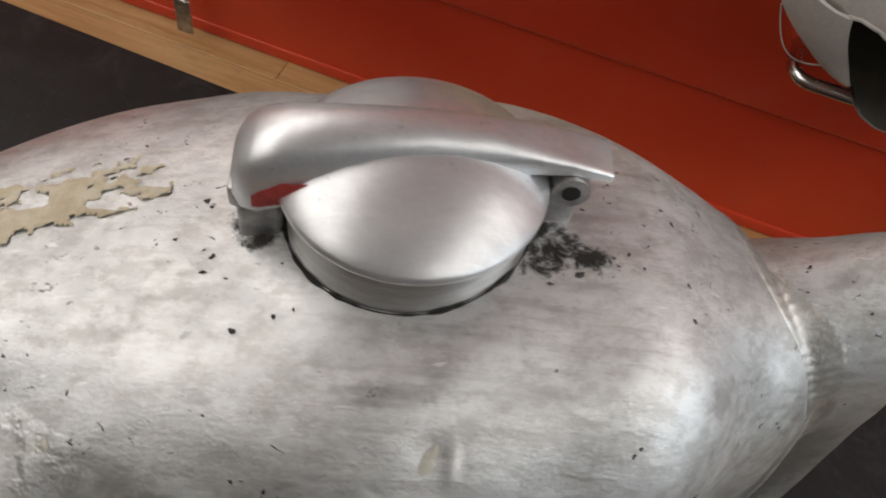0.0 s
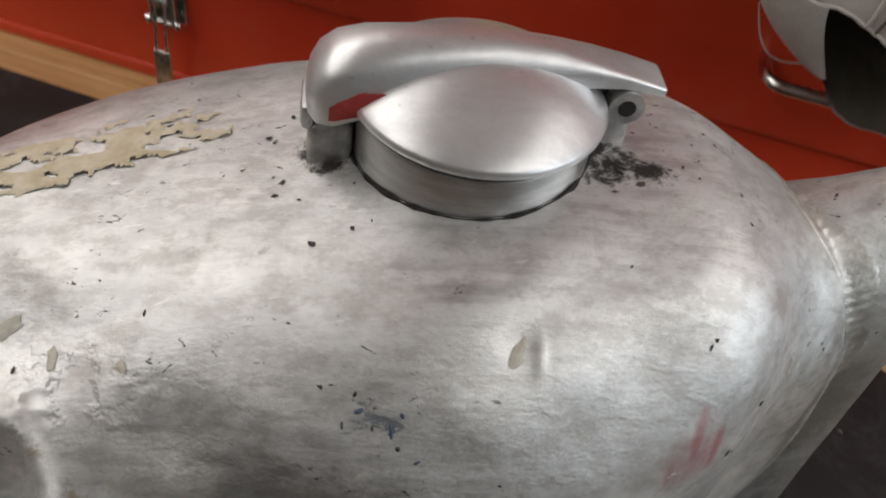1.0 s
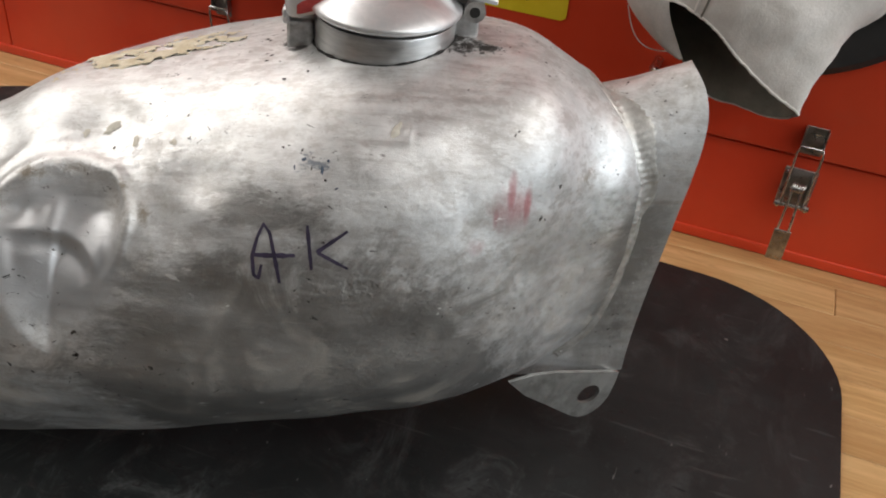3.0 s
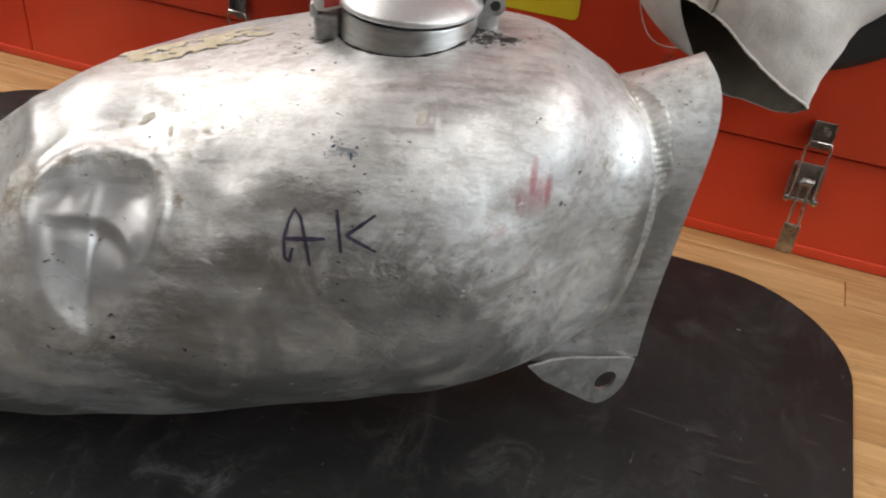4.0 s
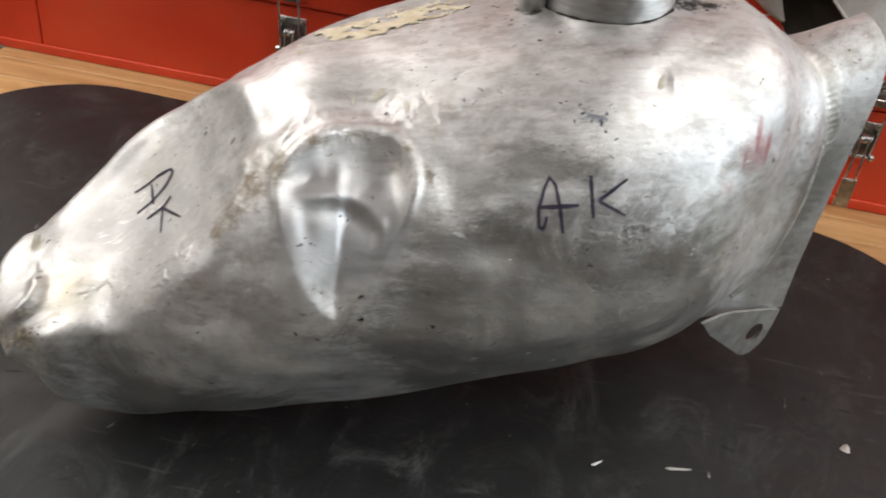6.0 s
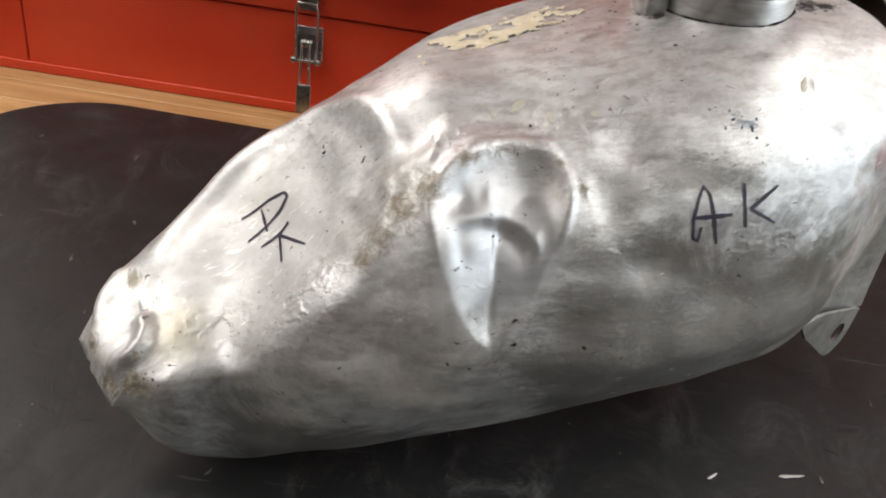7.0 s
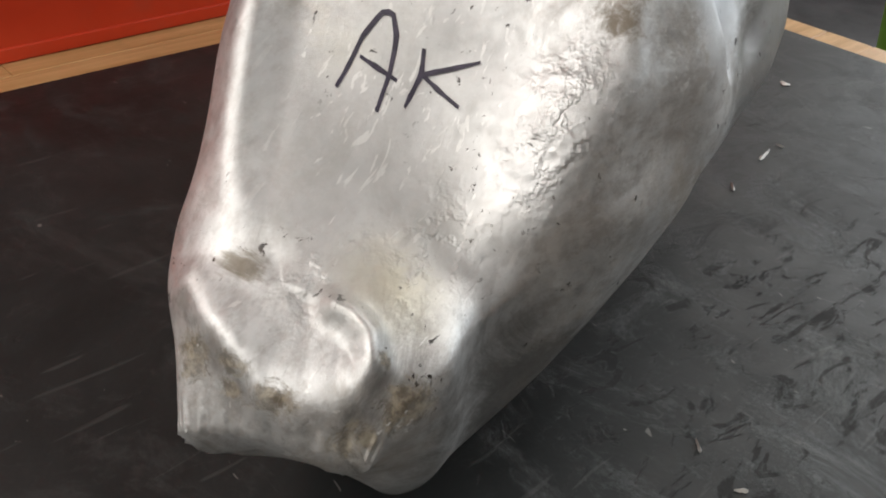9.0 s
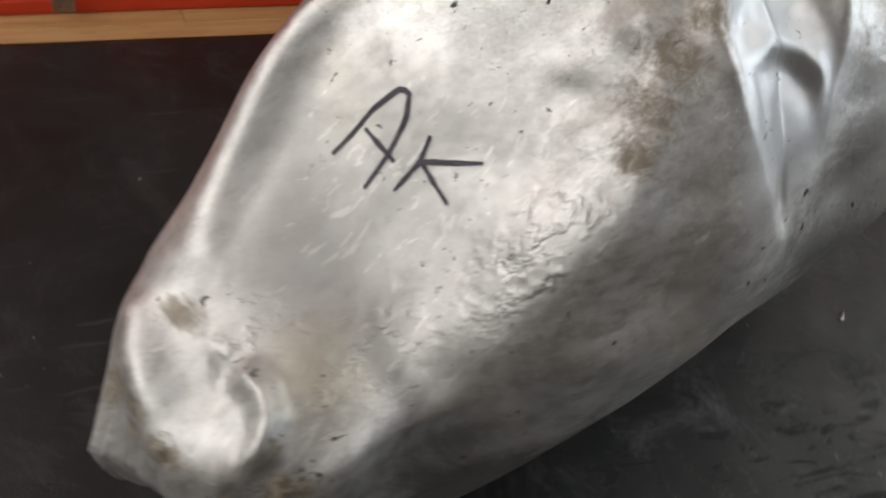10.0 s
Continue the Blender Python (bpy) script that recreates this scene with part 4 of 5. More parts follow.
HV = 0.0345
for side in (-1, 1):
    part("hinge_knuckle", tube([(0.1230, HV + side * 0.0115, 0.3100), (0.1230, HV + side * 0.0045, 0.3100)], 0.0064, 24), BLOCK, tank, "hinge knuckle with an open pin hole", smooth=40)
    part("hinge_post", box(0.1110, 0.1262, HV + side * 0.0080 - 0.0034, HV + side * 0.0080 + 0.0034, 0.276, 0.3090, 0.002), BLOCK, tank, smooth=40)
    part("pin_hole", tube([(0.1230, HV + side * 0.0118, 0.3100), (0.1230, HV + side * 0.0110, 0.3100)], 0.0032, 20), DARK, tank)
part("hinge_tongue", box(0.108, 0.127, HV - 0.0042, HV + 0.0042, 0.3045, 0.3150, 0.002), GREYCAST, cap)
part("latch_block", box(0.0135, 0.0292, CV - 0.0105, CV + 0.0100, 0.272, 0.2990, 0.0030, 3), BLOCK, tank, "cast latch block beside the neck", smooth=40)
part("latch_tongue", box(0.0110, 0.0160, CV - 0.0100, CV + 0.0100, 0.2960, 0.3060, 0.0022), CAST, cap, "bright worn latch tongue", smooth=40)
bm = bmesh.new()
red_rows = []
for t in np.linspace(0, 1, 14):
    u = 0.0205 + 0.024 * t
    w = float(np.interp(u, (0.0165, 0.022, 0.031, 0.045), (0.0150, 0.0168, 0.0170, 0.0155)))
    z0 = float(np.interp(u, (0.0165, 0.022, 0.031, 0.045), (0.3035, 0.3040, 0.3070, 0.3110)))
    z1 = float(np.interp(u, (0.0165, 0.022, 0.031, 0.045), (0.3205, 0.3240, 0.3262, 0.3275)))
    reach = (0.10 + 0.30 * math.sin(math.pi * (0.15 + 0.8 * t))) * (1 + 0.05 * math.sin(19 * t))
    red_rows.append([(u, CV - (w + 0.0002) * abs(math.cos(a)) ** 0.75, z0 + (z1 - z0 + 0.0002) * math.sin(a) ** 0.7) for a in np.linspace(0.04, reach, 7)])
part("paint_patch", solid(grid(red_rows), 0.0004), REDPAINT, cap, "chipped dark red paint on the lever")


# steering-head flange
def flange_side(u, z):
    return 0.0025 - 0.15 * (0.256 - u) - 0.06 * max(0.0, 0.2 - z)


def flange():
    rows = []
    for k in np.linspace(0, 1, 18):
        top = 0.256 + 0.029 * k ** 1.4
        mid, row = 0.034, []
        edge = lambda z: 0.175 + (0.0800 + 0.018 * smooth01((z - 0.06) / 0.2)) * k
        crown = top - 0.058
        lip = lambda z: edge(z) - 0.011 * k * max(0.0, (z - crown) / 0.058) ** 5
        for z in np.linspace(0.062, crown, 12):
            row.append((edge(z), flange_side(edge(z), z), z))
        v0 = flange_side(edge(crown), crown)
        w = mid - v0
        for a in np.linspace(0, 180, 31)[1:-1]:
            z = crown + 0.058 * math.sin(radians(a)) ** 0.85
            row.append((lip(z), mid - w * math.cos(radians(a)), z))
        for z in np.linspace(crown, 0.062, 12):
            row.append((edge(z), mid + w, z))
        rows.append(row)
    bm = grid(rows)
    for vtx in bm.verts:
        vtx.co += Vector((0.0, 1.0, 0.4)) * 0.0008 * noise.noise(vtx.co * 45)
    return solid(bm, 0.0018)


sheet_bm = flange()
SHEET = BVHTree.FromBMesh(sheet_bm)
flange_ob = part("head_flange", sheet_bm, ALU, tank, "folded aluminium sheet round the steering head", smooth=40)


def weld():
    guide = [(0.185, 0.070, 0.240), (0.190, 0.062, 0.256), (0.196, 0.050, 0.265), (0.204, 0.035, 0.269), (0.214, 0.020, 0.265), (0.223, 0.011, 0.254), (0.230, 0.005, 0.236), (0.2355, 0.0005, 0.204), (0.2362, -0.0025, 0.168), (0.2298, -0.004, 0.130), (0.219, -0.0055, 0.100), (0.1972, -0.0087, 0.080)]
    rows, n, way = [], 420, 0.0
    pts = []
    for i in range(n + 1):
        t = i / n * (len(guide) - 1)
        j = min(int(t), len(guide) - 2)
        a, b, c, e = [Vector(guide[min(max(q, 0), len(guide) - 1)]) for q in (j - 1, j, j + 1, j + 2)]
        f = t - j
        pts.append(0.5 * (2 * b + (c - a) * f + (2 * a - 5 * b + 4 * c - e) * f * f + (3 * b - a - 3 * c + e) * f**3))
    for i, p in enumerate(pts):
        ahead = (pts[min(i + 1, n)] - pts[max(i - 1, 0)])
        way += ahead.length / 2
        near, nrm, _, _ = SKIN.find_nearest(p)
        sheet = Vector((0.1, p.y - 0.048, p.z - 0.205)).normalized() if p.z > 0.205 else Vector((0.1, -1, 0))
        out = (nrm + sheet).normalized()
        side = out.cross(ahead).normalized()
        row = []
        for q in np.linspace(-1, 1, 11).tolist():
            ripple = 0.00012 * math.sin(2 * math.pi * (way + 0.0022 * q * q + 0.0012 * noise.noise(p * 70)) / 0.0046)
            start = p + side * 0.0062 * q + out * 0.03
            hits = [h for h in (SKIN.ray_cast(start, -out, 0.06)[0], SHEET.ray_cast(start, -out, 0.06)[0]) if h is not None]
            foot = min(hits, key=lambda h: (h - start).length) if hits else p + side * 0.0062 * q
            row.append((foot, out, 0.0009 - 0.0005 * q * q - 0.0010 * q**8 + ripple * (1 - q**4)))
        rows.append(row)
    done = []
    for i in range(n + 1):
        span = rows[max(0, i - 14):i + 15]
        done.append([sum((r[q][0] for r in span), Vector()) / len(span) + rows[i][q][1] * rows[i][q][2] for q in range(11)])
    return grid(done)


part("weld_bead", weld(), WELD, tank, "rippled aluminium weld bead", smooth=60)


def tab():
    bm = bmesh.new()
    prof = [(0.160, 0.0735), (0.1745, 0.0800), (0.1975, 0.0775), (0.226, 0.0690), (0.2535, 0.0606), (0.2525, 0.050), (0.2495, 0.036), (0.244, 0.0275), (0.2365, 0.0228), (0.2285, 0.0228), (0.222, 0.0265), (0.175, 0.0670)]
    cu, cz, r, n = 0.2325, 0.0450, 0.0085, 40
    outer = []
    for i in range(n):
        a = 2 * math.pi * i / n
        d = Vector((math.cos(a), math.sin(a)))
        best = None
        for (x0, z0), (x1, z1) in zip(prof, prof[1:] + prof[:1]):
            e = Vector((x1 - x0, z1 - z0))
            den = d.x * e.y - d.y * e.x
            if abs(den) < 1e-9:
                continue
            w = Vector((x0 - cu, z0 - cz))
            t = (w.x * e.y - w.y * e.x) / den
            q = (w.x * d.y - w.y * d.x) / den
            if t > 0 and -1e-6 <= q <= 1 + 1e-6 and (best is None or t < best):
                best = t
        outer.append((cu + d.x * best, cz + d.y * best))

    def place(u, z):
        return (u, -0.0065 - 0.42 * (0.256 - u), z)

    a = [bm.verts.new(place(cu + r * math.cos(2 * math.pi * i / n), cz + r * math.sin(2 * math.pi * i / n))) for i in range(n)]
    b = [bm.verts.new(place(*p)) for p in outer]
    for i in range(n):
        j = (i + 1) % n
        bm.faces.new((a[i], a[j], b[j], b[i]))
    return solid(bm, 0.0025)


part("mounting_tab", tab(), TAB, tank, "drilled sheet mounting tab")


# remains of old filler on the top
def old_filler():
    bm = bmesh.new()
    nu, nv = 110, 40
    verts = {}
    for i in range(nu + 1):
        for j in range(nv + 1):
            u = -0.122 + 0.108 * i / nu
            v = 0.0245 + 0.30 * (u + 0.098) + 0.0155 * (2 * j / nv - 1)
            edge = min(i / nu, 1 - i / nu) * 4.0, min(j / nv, 1 - j / nv) * 3.0
            m = noise.fractal(Vector((u * 70, v * 160, 0.3)), 0.8, 2.0, 4) + 0.60 * min(1, edge[0]) * min(1, edge[1]) - 0.04 - 0.14 * i / nu
            if m > 0:
                hit, nrm = on_skin((u, v, 0.3), DOWN)
                verts[i, j] = bm.verts.new(hit + nrm * (0.0002 + 0.0011 * smooth01(m * 2.5) + 0.0003 * noise.noise(Vector((u * 500, v * 500, 0)))))
    for i in range(nu):
        for j in range(nv):
            q = [(i, j), (i + 1, j), (i + 1, j + 1), (i, j + 1)]
            if all(k in verts for k in q):
                bm.faces.new([verts[k] for k in q])
    loose = [x for x in bm.verts if not x.link_faces]
    bmesh.ops.delete(bm, geom=loose, context="VERTS")
    return bm


part("old_filler", old_filler(), FILLER, tank, "flaking cream body filler along the top", smooth=60)

# specks of old dark paint stuck to the skin
def paint_fleck(u, v, z, way, size, seed):
    rnd = random.Random(seed)
    bm = bmesh.new()
    n = 12
    turn, flat = rnd.uniform(0, 3.1), rnd.uniform(0.35, 0.7)
    rim = []
    for i in range(n):
        a = 2 * math.pi * i / n
        q = size * rnd.uniform(0.45, 1.0)
        x, y = q * math.cos(a), q * flat * math.sin(a)
        x, y = x * math.cos(turn) - y * math.sin(turn), x * math.sin(turn) + y * math.cos(turn)
        p = (u + x, v, z + y) if way == SIDE else (u + x, v + y, z)
        hit, nrm = on_skin(p, way)
        rim.append(bm.verts.new(hit + nrm * 0.0003))
    hit, nrm = on_skin((u, v, z), way)
    mid = bm.verts.new(hit + nrm * 0.0006)
    for i in range(n):
        bm.faces.new((rim[i], rim[(i + 1) % n], mid))
    return bm


for i, (u, v, size) in enumerate(((0.017, -0.020, 0.0026), (0.000, 0.033, 0.0026), (0.002, 0.030, 0.0018), (0.006, 0.008, 0.0026), (0.003, 0.011, 0.0016), (0.166, 0.003, 0.0016), (0.167, -0.009, 0.0017), (0.147, -0.050, 0.0019), (0.149, -0.048, 0.0013), (0.145, 0.011, 0.0020),
                                  (0.150, 0.006, 0.0013), (-0.034, -0.036, 0.0016), (-0.074, -0.046, 0.0022), (0.120, -0.030, 0.0012), (-0.008, 0.016, 0.0015), (0.025, -0.062, 0.0012))):
    part("paint_fleck", paint_fleck(u, v, 0.3, DOWN, 0.75 * size, i), FLECK, tank)
for i, (u, z, size) in enumerate(((0.177, 0.239, 0.0020), (0.167, 0.223, 0.0022), (0.170, 0.221, 0.0014), (0.046, 0.250, 0.0013), (0.038, 0.254, 0.0012), (-0.180, 0.129, 0.0016), (-0.101, 0.199, 0.0014), (-0.097, 0.196, 0.0012), (-0.085, 0.234, 0.0014))):
    part("paint_fleck", paint_fleck(u, -0.3, z, SIDE, size, i + 40), FLECK, tank)

for i, (u, v, size) in enumerate(((0.082, -0.056, 0.0052), (-0.062, -0.044, 0.0050), (-0.078, -0.034, 0.0062), (-0.092, -0.036, 0.0040), (-0.040, -0.050, 0.0032))):
    part("paint_chip", paint_fleck(u, v, 0.3, DOWN, size, i + 80), CHIP, tank, "thin pale chip of old paint")
for i, (u, v, size) in enumerate(((0.122, 0.006, 0.0022), (0.128, 0.002, 0.0030), (0.134, 0.007, 0.0020), (0.131, 0.012, 0.0024), (0.118, -0.002, 0.0020), (0.140, 0.009, 0.0014), (0.008, 0.044, 0.0026), (0.004, 0.002, 0.0022), (0.012, -0.001, 0.0016), (0.030, -0.016, 0.0018), (0.036, -0.014, 0.0012))):
    part("paint_fleck", paint_fleck(u, v, 0.3, DOWN, 0.75 * size, i + 120), FLECK, tank)
for i, (u, z, size) in enumerate(((0.034, 0.257, 0.0020), (0.044, 0.254, 0.0022), (0.047, 0.258, 0.0013), (0.029, 0.253, 0.0014), (0.052, 0.247, 0.0015))):
    part("paint_fleck", paint_fleck(u, -0.3, z, SIDE, size, i + 160), BLUEFLECK, tank, "dark blue fleck of paint")

# ---- blast cabinet ----
cabinet = thing("blast_cabinet", (0, 0.788, 0), "red enamelled steel cabinet with toggle latches standing on the bench", "cabinet")
part("base_panel", box(-0.735, -0.6395, 0.0, 0.55, 0.004, 0.113, 0.0015), RED, cabinet)
part("base_panel", box(-0.6380, 0.695, 0.0, 0.55, 0.004, 0.113, 0.0015), RED, cabinet)
part("bottom_lip", box(-0.739, 0.699, -0.002, 0.552, 0.0005, 0.0120, 0.0016, 3), RED, cabinet, smooth=40)
part("hood", box(-0.739, 0.699, -0.007, 0.552, 0.116, 0.66, 0.004, 3), RED, cabinet, smooth=40)


def rivet(x, y, z, r, parent):
    return part("rivet", lathe([(0.0, 0.0), (r, 0.0), (0.8 * r, 0.5 * r), (0.0, 0.65 * r)], m=Matrix.Translation((x, y, z)) @ pose(0, 0, 0, 90), segments=12), CHROME, parent, smooth=50)


def toggle_latch(x, y):
    ob = thing("toggle_latch", (x, y, 0), "zinc-plated steel toggle latch on the red cabinet", "latch", group="cabinet latches")
    bm = box(-0.0095, 0.0095, -0.0085, -0.0070, 0.121, 0.149, 0.0006, 1)
    for side in (-1, 1):
        box(side * 0.0095 - 0.0007, side * 0.0095 + 0.0007, -0.016, -0.007, 0.127, 0.149, 0.0005, 1, bm)
    box(-0.0095, 0.0095, -0.0175, -0.0150, 0.1275, 0.1310, 0.0008, 1, bm)
    keeper = part("keeper", bm, STEEL, ob)
    rivet(0, -0.0085, 0.1415, 0.0026, keeper)
    bm = box(-0.0150, 0.0150, -0.0025, 0.0, 0.064, 0.102, 0.0008, 1)
    for side in (-1, 1):
        box(side * 0.0098 - 0.0008, side * 0.0098 + 0.0008, -0.014, -0.002, 0.065, 0.097, 0.0006, 1, bm)
    plate = part("base_plate", bm, STEEL, ob)
    for sx in (-0.0125, 0.0125):
        for z in (0.074, 0.097):
            rivet(sx, -0.0025, z, 0.0024, plate)
    part("pivot", tube([(-0.0150, -0.0115, 0.0675), (0.0150, -0.0115, 0.0675)], 0.0024, 14), CHROME, ob, smooth=40)
    for side in (-1, 1):
        part("nut", tube([(side * 0.0115, -0.0115, 0.0675), (side * 0.0140, -0.0115, 0.0675)], 0.0044, 16), CHROME, ob, smooth=40)
        part("pivot_end", tube([(side * 0.0140, -0.0115, 0.0675), (side * 0.0158, -0.0115, 0.0675), (side * 0.0164, -0.0115, 0.0675)], [0.0032, 0.0032, 0.0020], 14), CHROME, ob, smooth=40)
    for k in range(5):
        part("spring_coil", tube(arc((-0.0048 + 0.0024 * k, -0.0145, 0.0885), (0, 0.0042, 0), (0.0012, 0, 0.0042), 0, 350, 18), 0.0009, 8), CHROME, ob, smooth=60)
    bail = [(-0.0105, -0.0115, 0.0675), (-0.0108, -0.014, 0.095), (-0.0112, -0.0165, 0.1250), (-0.0095, -0.0182, 0.1322), (0.0095, -0.0182, 0.1322), (0.0112, -0.0165, 0.1250), (0.0108, -0.014, 0.095), (0.0105, -0.0115, 0.0675)]
    part("bail", tube(bail, 0.0013, 10), CHROME, ob, "bent wire bail", smooth=50)
    fork = [(-0.0038, -0.0150, 0.090), (-0.0044, -0.0175, 0.070), (-0.0052, -0.0185, 0.0450), (-0.0040, -0.0187, 0.0420), (0.0040, -0.0187, 0.0420), (0.0052, -0.0185, 0.0450), (0.0044, -0.0175, 0.070), (0.0038, -0.0150, 0.090)]
    bm = box(-0.0078, 0.0078, -0.0200, -0.0182, 0.0095, 0.0440, 0.0008, 1)
    handle = part("lever", bm, STEEL, ob, "flat steel latch lever")
    part("fork", tube(fork, 0.0014, 8), CHROME, handle, "bent wire fork", smooth=50)
    return ob


toggle_latch(0.284, 0.788)
toggle_latch(-0.328, 0.788)


# warning label
def words(text, x, z, size, parent):
    cu = bpy.data.curves.new("words", "FONT")
    cu.body, cu.size, cu.align_x, cu.align_y, cu.extrude = text, size, "CENTER", "CENTER", 0.0001
    cu.resolution_u = 3
    tmp = bpy.data.objects.new("words", cu)
    me = bpy.data.meshes.new_from_object(tmp)
    bpy.data.objects.remove(tmp)
    me.transform(Matrix.Translation((x, -0.0009, z)) @ pose(0, 0, 0, 90))
    me.materials.append(INK)
    ob = new("printed_line", me)
    ob.parent = parent
    return ob


label = thing("warning_label", (-0.0195, 0.7805, 0), "yellow vinyl warning label with black print on the cabinet", "label")
ring = mat_outline(-0.060, 0.060, 0.1945, 0.345, 0.006, 6)
bm = bmesh.new()
bm.faces.new([bm.verts.new((x, -0.0005, z)) for x, z in ring])
part("sheet", solid(bm, 0.0004), YELLOW, label)
for text, z in (("maintenance", 0.2105), ("outlets before performing", 0.2215), ("air supply and electrical", 0.2325), ("Disconnect machine from", 0.2435), ("free silica.", 0.2545)):
    words(text, -0.002, z, 0.0098, label)
for k, w in enumerate((0.040, 0.045, 0.038, 0.046)):
    part("print_bar", box(-w, w, -0.0009, -0.0007, 0.263 + 0.011 * k, 0.2685 + 0.011 * k), INK, label)


# arm holes, glove sleeves and wire rests
def sleeve(hole, opening, a, b, wrinkle):
    ob = thing("glove_sleeve", opening, "grey canvas glove sleeve hanging open from the cabinet", "sleeve", group="cabinet sleeves")
    c0, c1 = Vector((0, 0, 0)), Vector(hole) - Vector(opening)
    a, b = Vector(a), Vector(b)
    rows, inner = [], []
    for k in np.linspace(0, 1, 30):
        e = smooth01(k)
        row, inn = [], []
        for t in np.linspace(0, 2 * math.pi, 72, endpoint=False):
            start = c0 + a * math.cos(t) + b * math.sin(t) * (0.72 - 0.52 * math.cos(t)) * 1.25
            end = c1 + Vector((0.125 * math.cos(t), 0, -0.125 * math.sin(t)))
            p = start.lerp(end, 0.35 * k + 0.65 * e)
            out = (p - c0.lerp(c1, k)).normalized()
            p = p + out * (0.010 * k * (1 - k) * 2 + (0.006 * noise.noise(Vector((math.cos(t) * 1.6, math.sin(t) * 1.6, 3.0 * k + wrinkle))) + 0.0022 * noise.noise(Vector((math.cos(t) * 5, math.sin(t) * 5, 9 * k + wrinkle)))))
            row.append(p)
            inn.append(p - out * 0.0022)
        rows.append(row)
        inner.append(inn)
    shell = part("canvas", grid(rows, True), CLOTH, ob, smooth=80)
    part("lining", grid(inner, True), LINING, ob, "dark olive lining", smooth=80)
    hem = [p - (p.normalized() * 0.0008) for p in rows[0]]
    part("hem", tube(hem + hem[:2], 0.0017, 8), CLOTH, ob, "stitched hem", smooth=80)
    seam = [r[40] + (r[40] - r[4]).normalized() * 0.0006 for r in rows]
    part("seam", tube(seam, 0.0013, 6), LINING, ob, "dark stitched seam", smooth=80)
    return ob


def hanging_sleeve(hole):
    """A limp sleeve that gapes towards the bench, its rear corner turned outwards."""
    ob = thing("glove_sleeve", (0.19, 0.70, 0.22), "grey canvas glove sleeve hanging open with a turned-out corner", "sleeve", group="cabinet sleeves")
    # mouth, belly and the angle on the ring of each guide line round the sleeve
    lines = [((0.134, 0.685, 0.265), (0.098, 0.692, 0.285), 160), ((0.161, 0.678, 0.262), (0.168, 0.668, 0.300), 122), ((0.182, 0.676, 0.250), (0.190, 0.662, 0.297), 105), ((0.199, 0.678, 0.235), (0.208, 0.664, 0.290), 90), ((0.230, 0.680, 0.213), (0.240, 0.674, 0.272), 60), ((0.255, 0.684, 0.198), (0.263, 0.697, 0.252), 15),
             ((0.240, 0.722, 0.173), (0.252, 0.738, 0.225), -30), ((0.208, 0.727, 0.175), (0.218, 0.750, 0.225), -75), ((0.178, 0.718, 0.184), (0.172, 0.748, 0.232), -112), ((0.152, 0.708, 0.218), (0.108, 0.730, 0.255), -155)]
    base, n = Vector((0.19, 0.70, 0.22)), len(lines)
    rows, inner = [], []
    for k in np.linspace(0, 1, 34).tolist():
        guides = []
        for mouth, belly, a in lines:
            ring = Vector(hole) + Vector((0.125 * math.cos(radians(a)), 0, 0.125 * math.sin(radians(a))))
            o, m = Vector(mouth), Vector(belly)
            p = o.lerp(m, k / 0.4) if k < 0.4 else m.lerp(ring, (k - 0.4) / 0.6)
            bend = o * (1 - k) ** 2 + 2 * k * (1 - k) * m + ring * k * k
            guides.append(p.lerp(bend, 0.45) - base)
        mid = sum(guides, Vector()) / n
        row, inn = [], []
        for i in range(n * 9):
            j, f = divmod(i / 9, 1)
            a, b, c, e = [guides[(int(j) + q) % n] for q in (-1, 0, 1, 2)]
            p = 0.5 * (2 * b + (c - a) * f + (2 * a - 5 * b + 4 * c - e) * f * f + (3 * b - a - 3 * c + e) * f**3)
            out = (p - mid).normalized()
            p = p + out * (0.0045 * noise.noise(p * 28) * min(1, 0.25 + 3 * k) + 0.0016 * noise.noise(p * 85))
            row.append(p)
            inn.append(p - out * 0.0022)
        rows.append(row)
        inner.append(inn)
    part("canvas", grid(rows, True), CLOTH, ob, smooth=80)
    part("lining", grid(inner, True), LINING, ob, "dark olive lining", smooth=80)
    hem = [p + Vector((0, 0, 0.0004 * math.sin(i * 2.4))) for i, p in enumerate(rows[0])]
    part("hem", tube(hem[:46], 0.0012, 8), CLOTH, ob, "frayed stitched hem", smooth=80)
    seam = [r[10] + (r[10] - r[60]).normalized() * 0.0008 for r in rows]
    part("seam", tube(seam, 0.0009, 6), LINING, ob, "dark stitched seam", smooth=80)
    seam = [r[8] + (r[8] - r[60]).normalized() * 0.0004 for r in rows]
    part("seam", tube(seam, 0.0012, 6), CLOTH, ob, "raised lap seam", smooth=80)
    flap = []
    for t in np.linspace(0, 1, 20).tolist():
        left = Vector((0.094, 0.698, 0.272)) * (1 - t) ** 2 + 2 * t * (1 - t) * Vector((0.104, 0.704, 0.232)) + Vector((0.154, 0.706, 0.215)) * t * t
        right = Vector((0.137, 0.682, 0.268)) * (1 - t) ** 2 + 2 * t * (1 - t) * Vector((0.141, 0.688, 0.242)) + Vector((0.157, 0.702, 0.214)) * t * t
        flap.append([left.lerp(right, q) + Vector((0, -0.007 * math.sin(math.pi * q) * (1 - 0.6 * t), 0.002 * math.sin(5 * q + 4 * t))) - base for q in np.linspace(0, 1, 14).tolist()])
    part("turned_corner", solid(grid(flap), 0.0022), CLOTH, ob, "canvas corner turned outwards", smooth=80)
    return ob


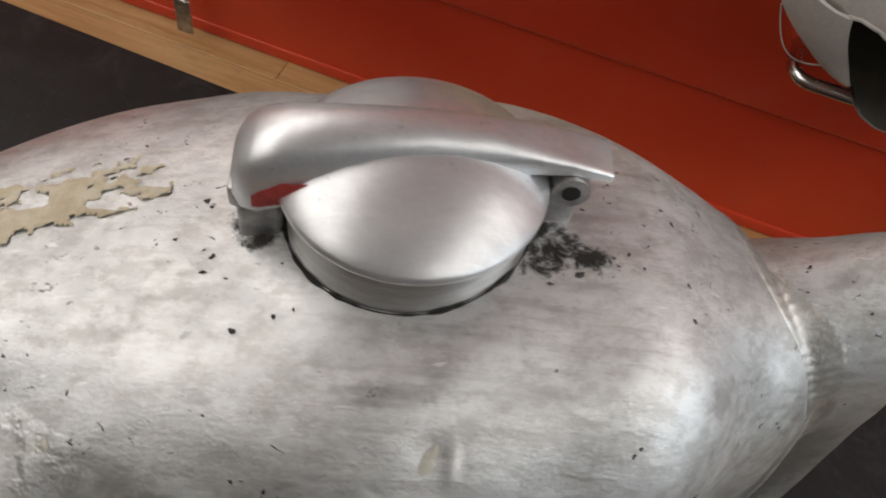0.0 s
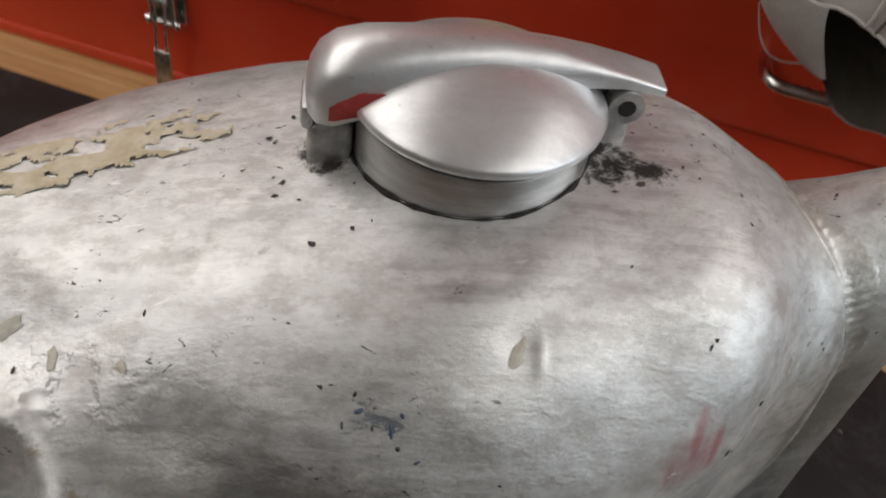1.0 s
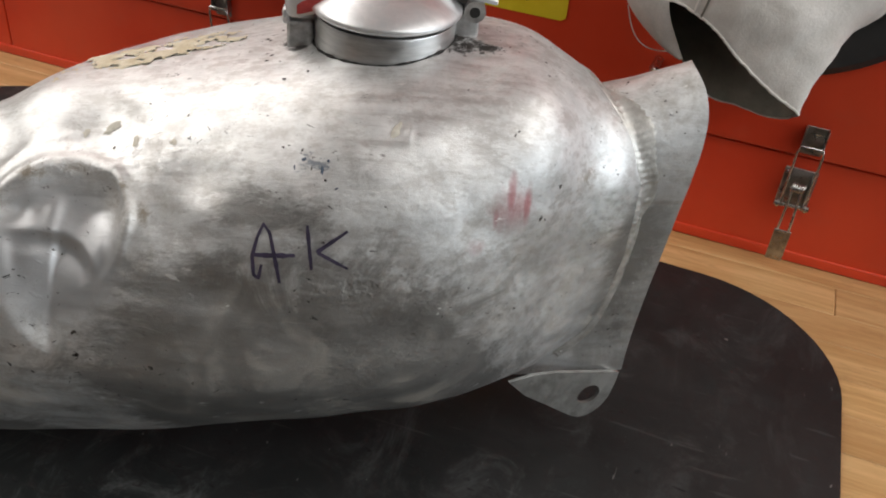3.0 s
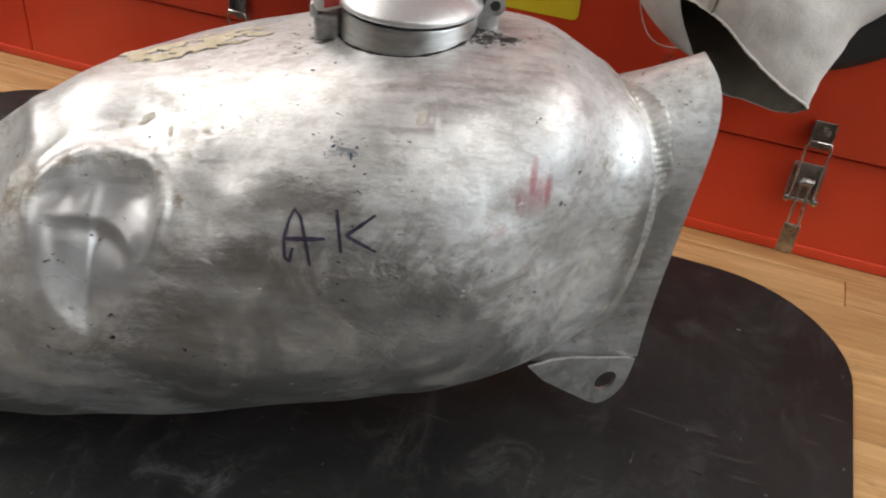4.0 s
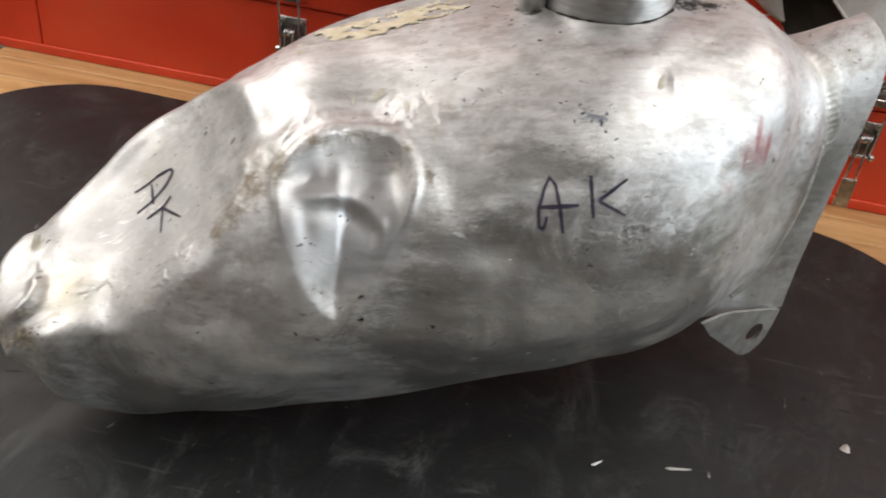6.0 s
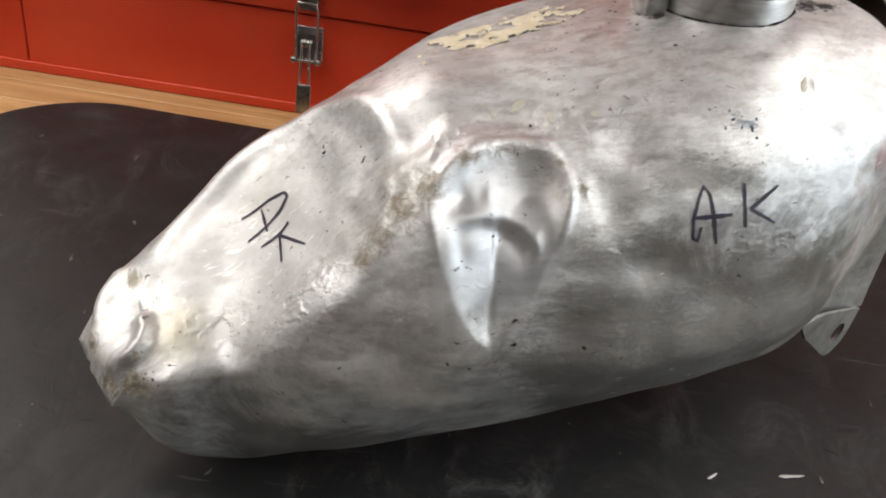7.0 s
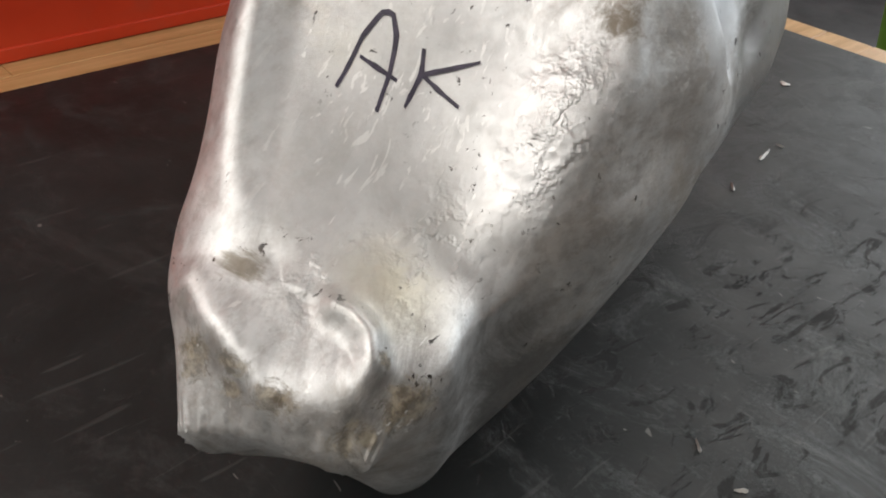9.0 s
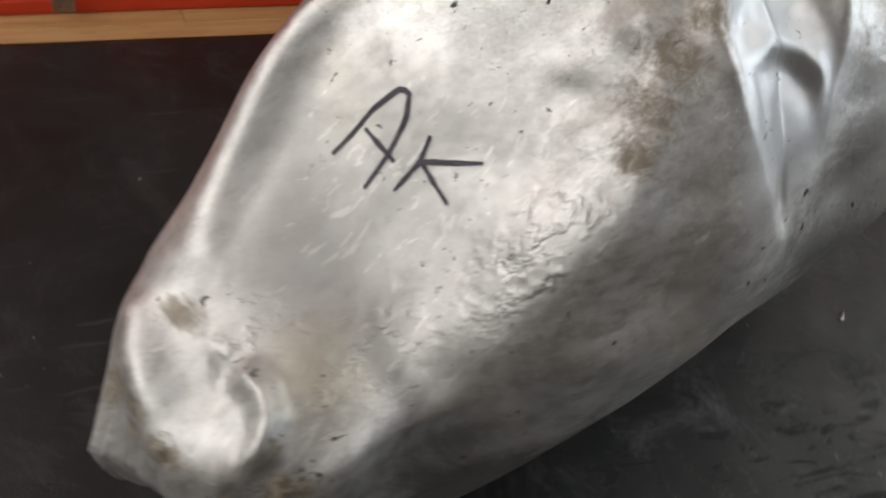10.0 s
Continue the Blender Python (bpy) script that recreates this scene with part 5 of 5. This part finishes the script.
def arm_hole(x, z):
    ob = thing("arm_hole", (x, 0.781, z), "black rubber ring round an arm hole in the cabinet", "arm hole", group="cabinet arm holes")
    m = pose(0, 0, 0, 90)
    part("ring", lathe([(0.130, 0.0), (0.165, 0.0), (0.165, 0.008), (0.158, 0.014), (0.138, 0.014), (0.130, 0.008), (0.130, 0.0)], m=m, segments=72), GASKET, ob, smooth=40)
    part("disc", lathe([(0.0, 0.001), (0.131, 0.001), (0.131, 0.003), (0.0, 0.003)], m=m, segments=72), GASKET, ob)
    return ob


arm_hole(0.215, 0.355)
arm_hole(-0.255, 0.355)
hanging_sleeve((0.215, 0.770, 0.355))
thread = [Vector((0.104, 0.702, 0.250)).lerp(Vector((0.146, 0.716, 0.214)), t) + Vector((-0.004 * math.sin(4 * t), -0.004 * math.sin(4 * t), -0.013 * math.sin(math.pi * t))) for t in np.linspace(0, 1, 20)]
tagged(link("loose_thread", tube(thread, 0.0005, 6), CLOTH, smooth=80), "thin loose thread hanging from a canvas sleeve", "thread")
sleeve((-0.255, 0.770, 0.355), (-0.262, 0.705, 0.222), (0.070, 0.014, -0.026), (-0.004, 0.022, -0.040), 5.0)


def wire_rest(x, way, long=0.15):
    ob = thing("wire_rest", (x, 0.782, 0.178), "bent bright wire rest on the red cabinet", "wire rest", group="cabinet wire rests")
    pts = [(0, 0, 0), (0, -0.030, 0.002)] + [Vector((way * 0.012, -0.030, 0.003)) + Vector((-way * 0.012 * math.cos(radians(t)), -0.012 * math.sin(radians(t)), 0)) for t in (0, 30, 60, 90)]
    pts += [(way * long, -0.042, 0.003)]
    pts += [Vector((way * long, -0.030, 0.003)) + Vector((way * 0.012 * math.sin(radians(t)), -0.012 * math.cos(radians(t)), 0)) for t in (30, 60, 90)] + [(way * (long + 0.012), 0, 0)]
    part("rod", tube(pts, 0.0045, 14), CHROME, ob, smooth=50)
    return ob


wire_rest(0.132, 1, 0.09)
wire_rest(-0.175, -1)

# ---- beyond the bench ----
trolley = thing("tool_trolley", (1.15, 0.75, -0.9), "dark steel tool trolley standing beyond the bench", "trolley")
part("body", box(-0.45, 0.75, -0.60, 1.30, 0.06, 0.60, 0.01), TROLLEY, trolley, smooth=40)
part("top_tray", box(-0.47, 0.77, -0.62, 1.32, 0.62, 0.65, 0.008), TROLLEY, trolley, smooth=40)
part("back_board", box(0.72, 0.76, -0.62, 1.32, 0.65, 1.15, 0.008), TROLLEY, trolley, smooth=40)
for sx in (-0.38, 0.66):
    for sy in (-0.5, 1.2):
        part("castor", tube([(sx - 0.015, sy, 0.03), (sx + 0.015, sy, 0.03)], 0.03, 20), GASKET, trolley, smooth=40)
bin_ob = thing("plastic_bin", (0.98, 0.53, -0.25), "lime green plastic bin on a dark trolley", "bin")
part("bin_body", lathe([(0.0, 0.0), (0.085, 0.0), (0.10, 0.14), (0.106, 0.145), (0.106, 0.155), (0.098, 0.155), (0.082, 0.01), (0.0, 0.01)], segments=40), GREEN, bin_ob, smooth=40)
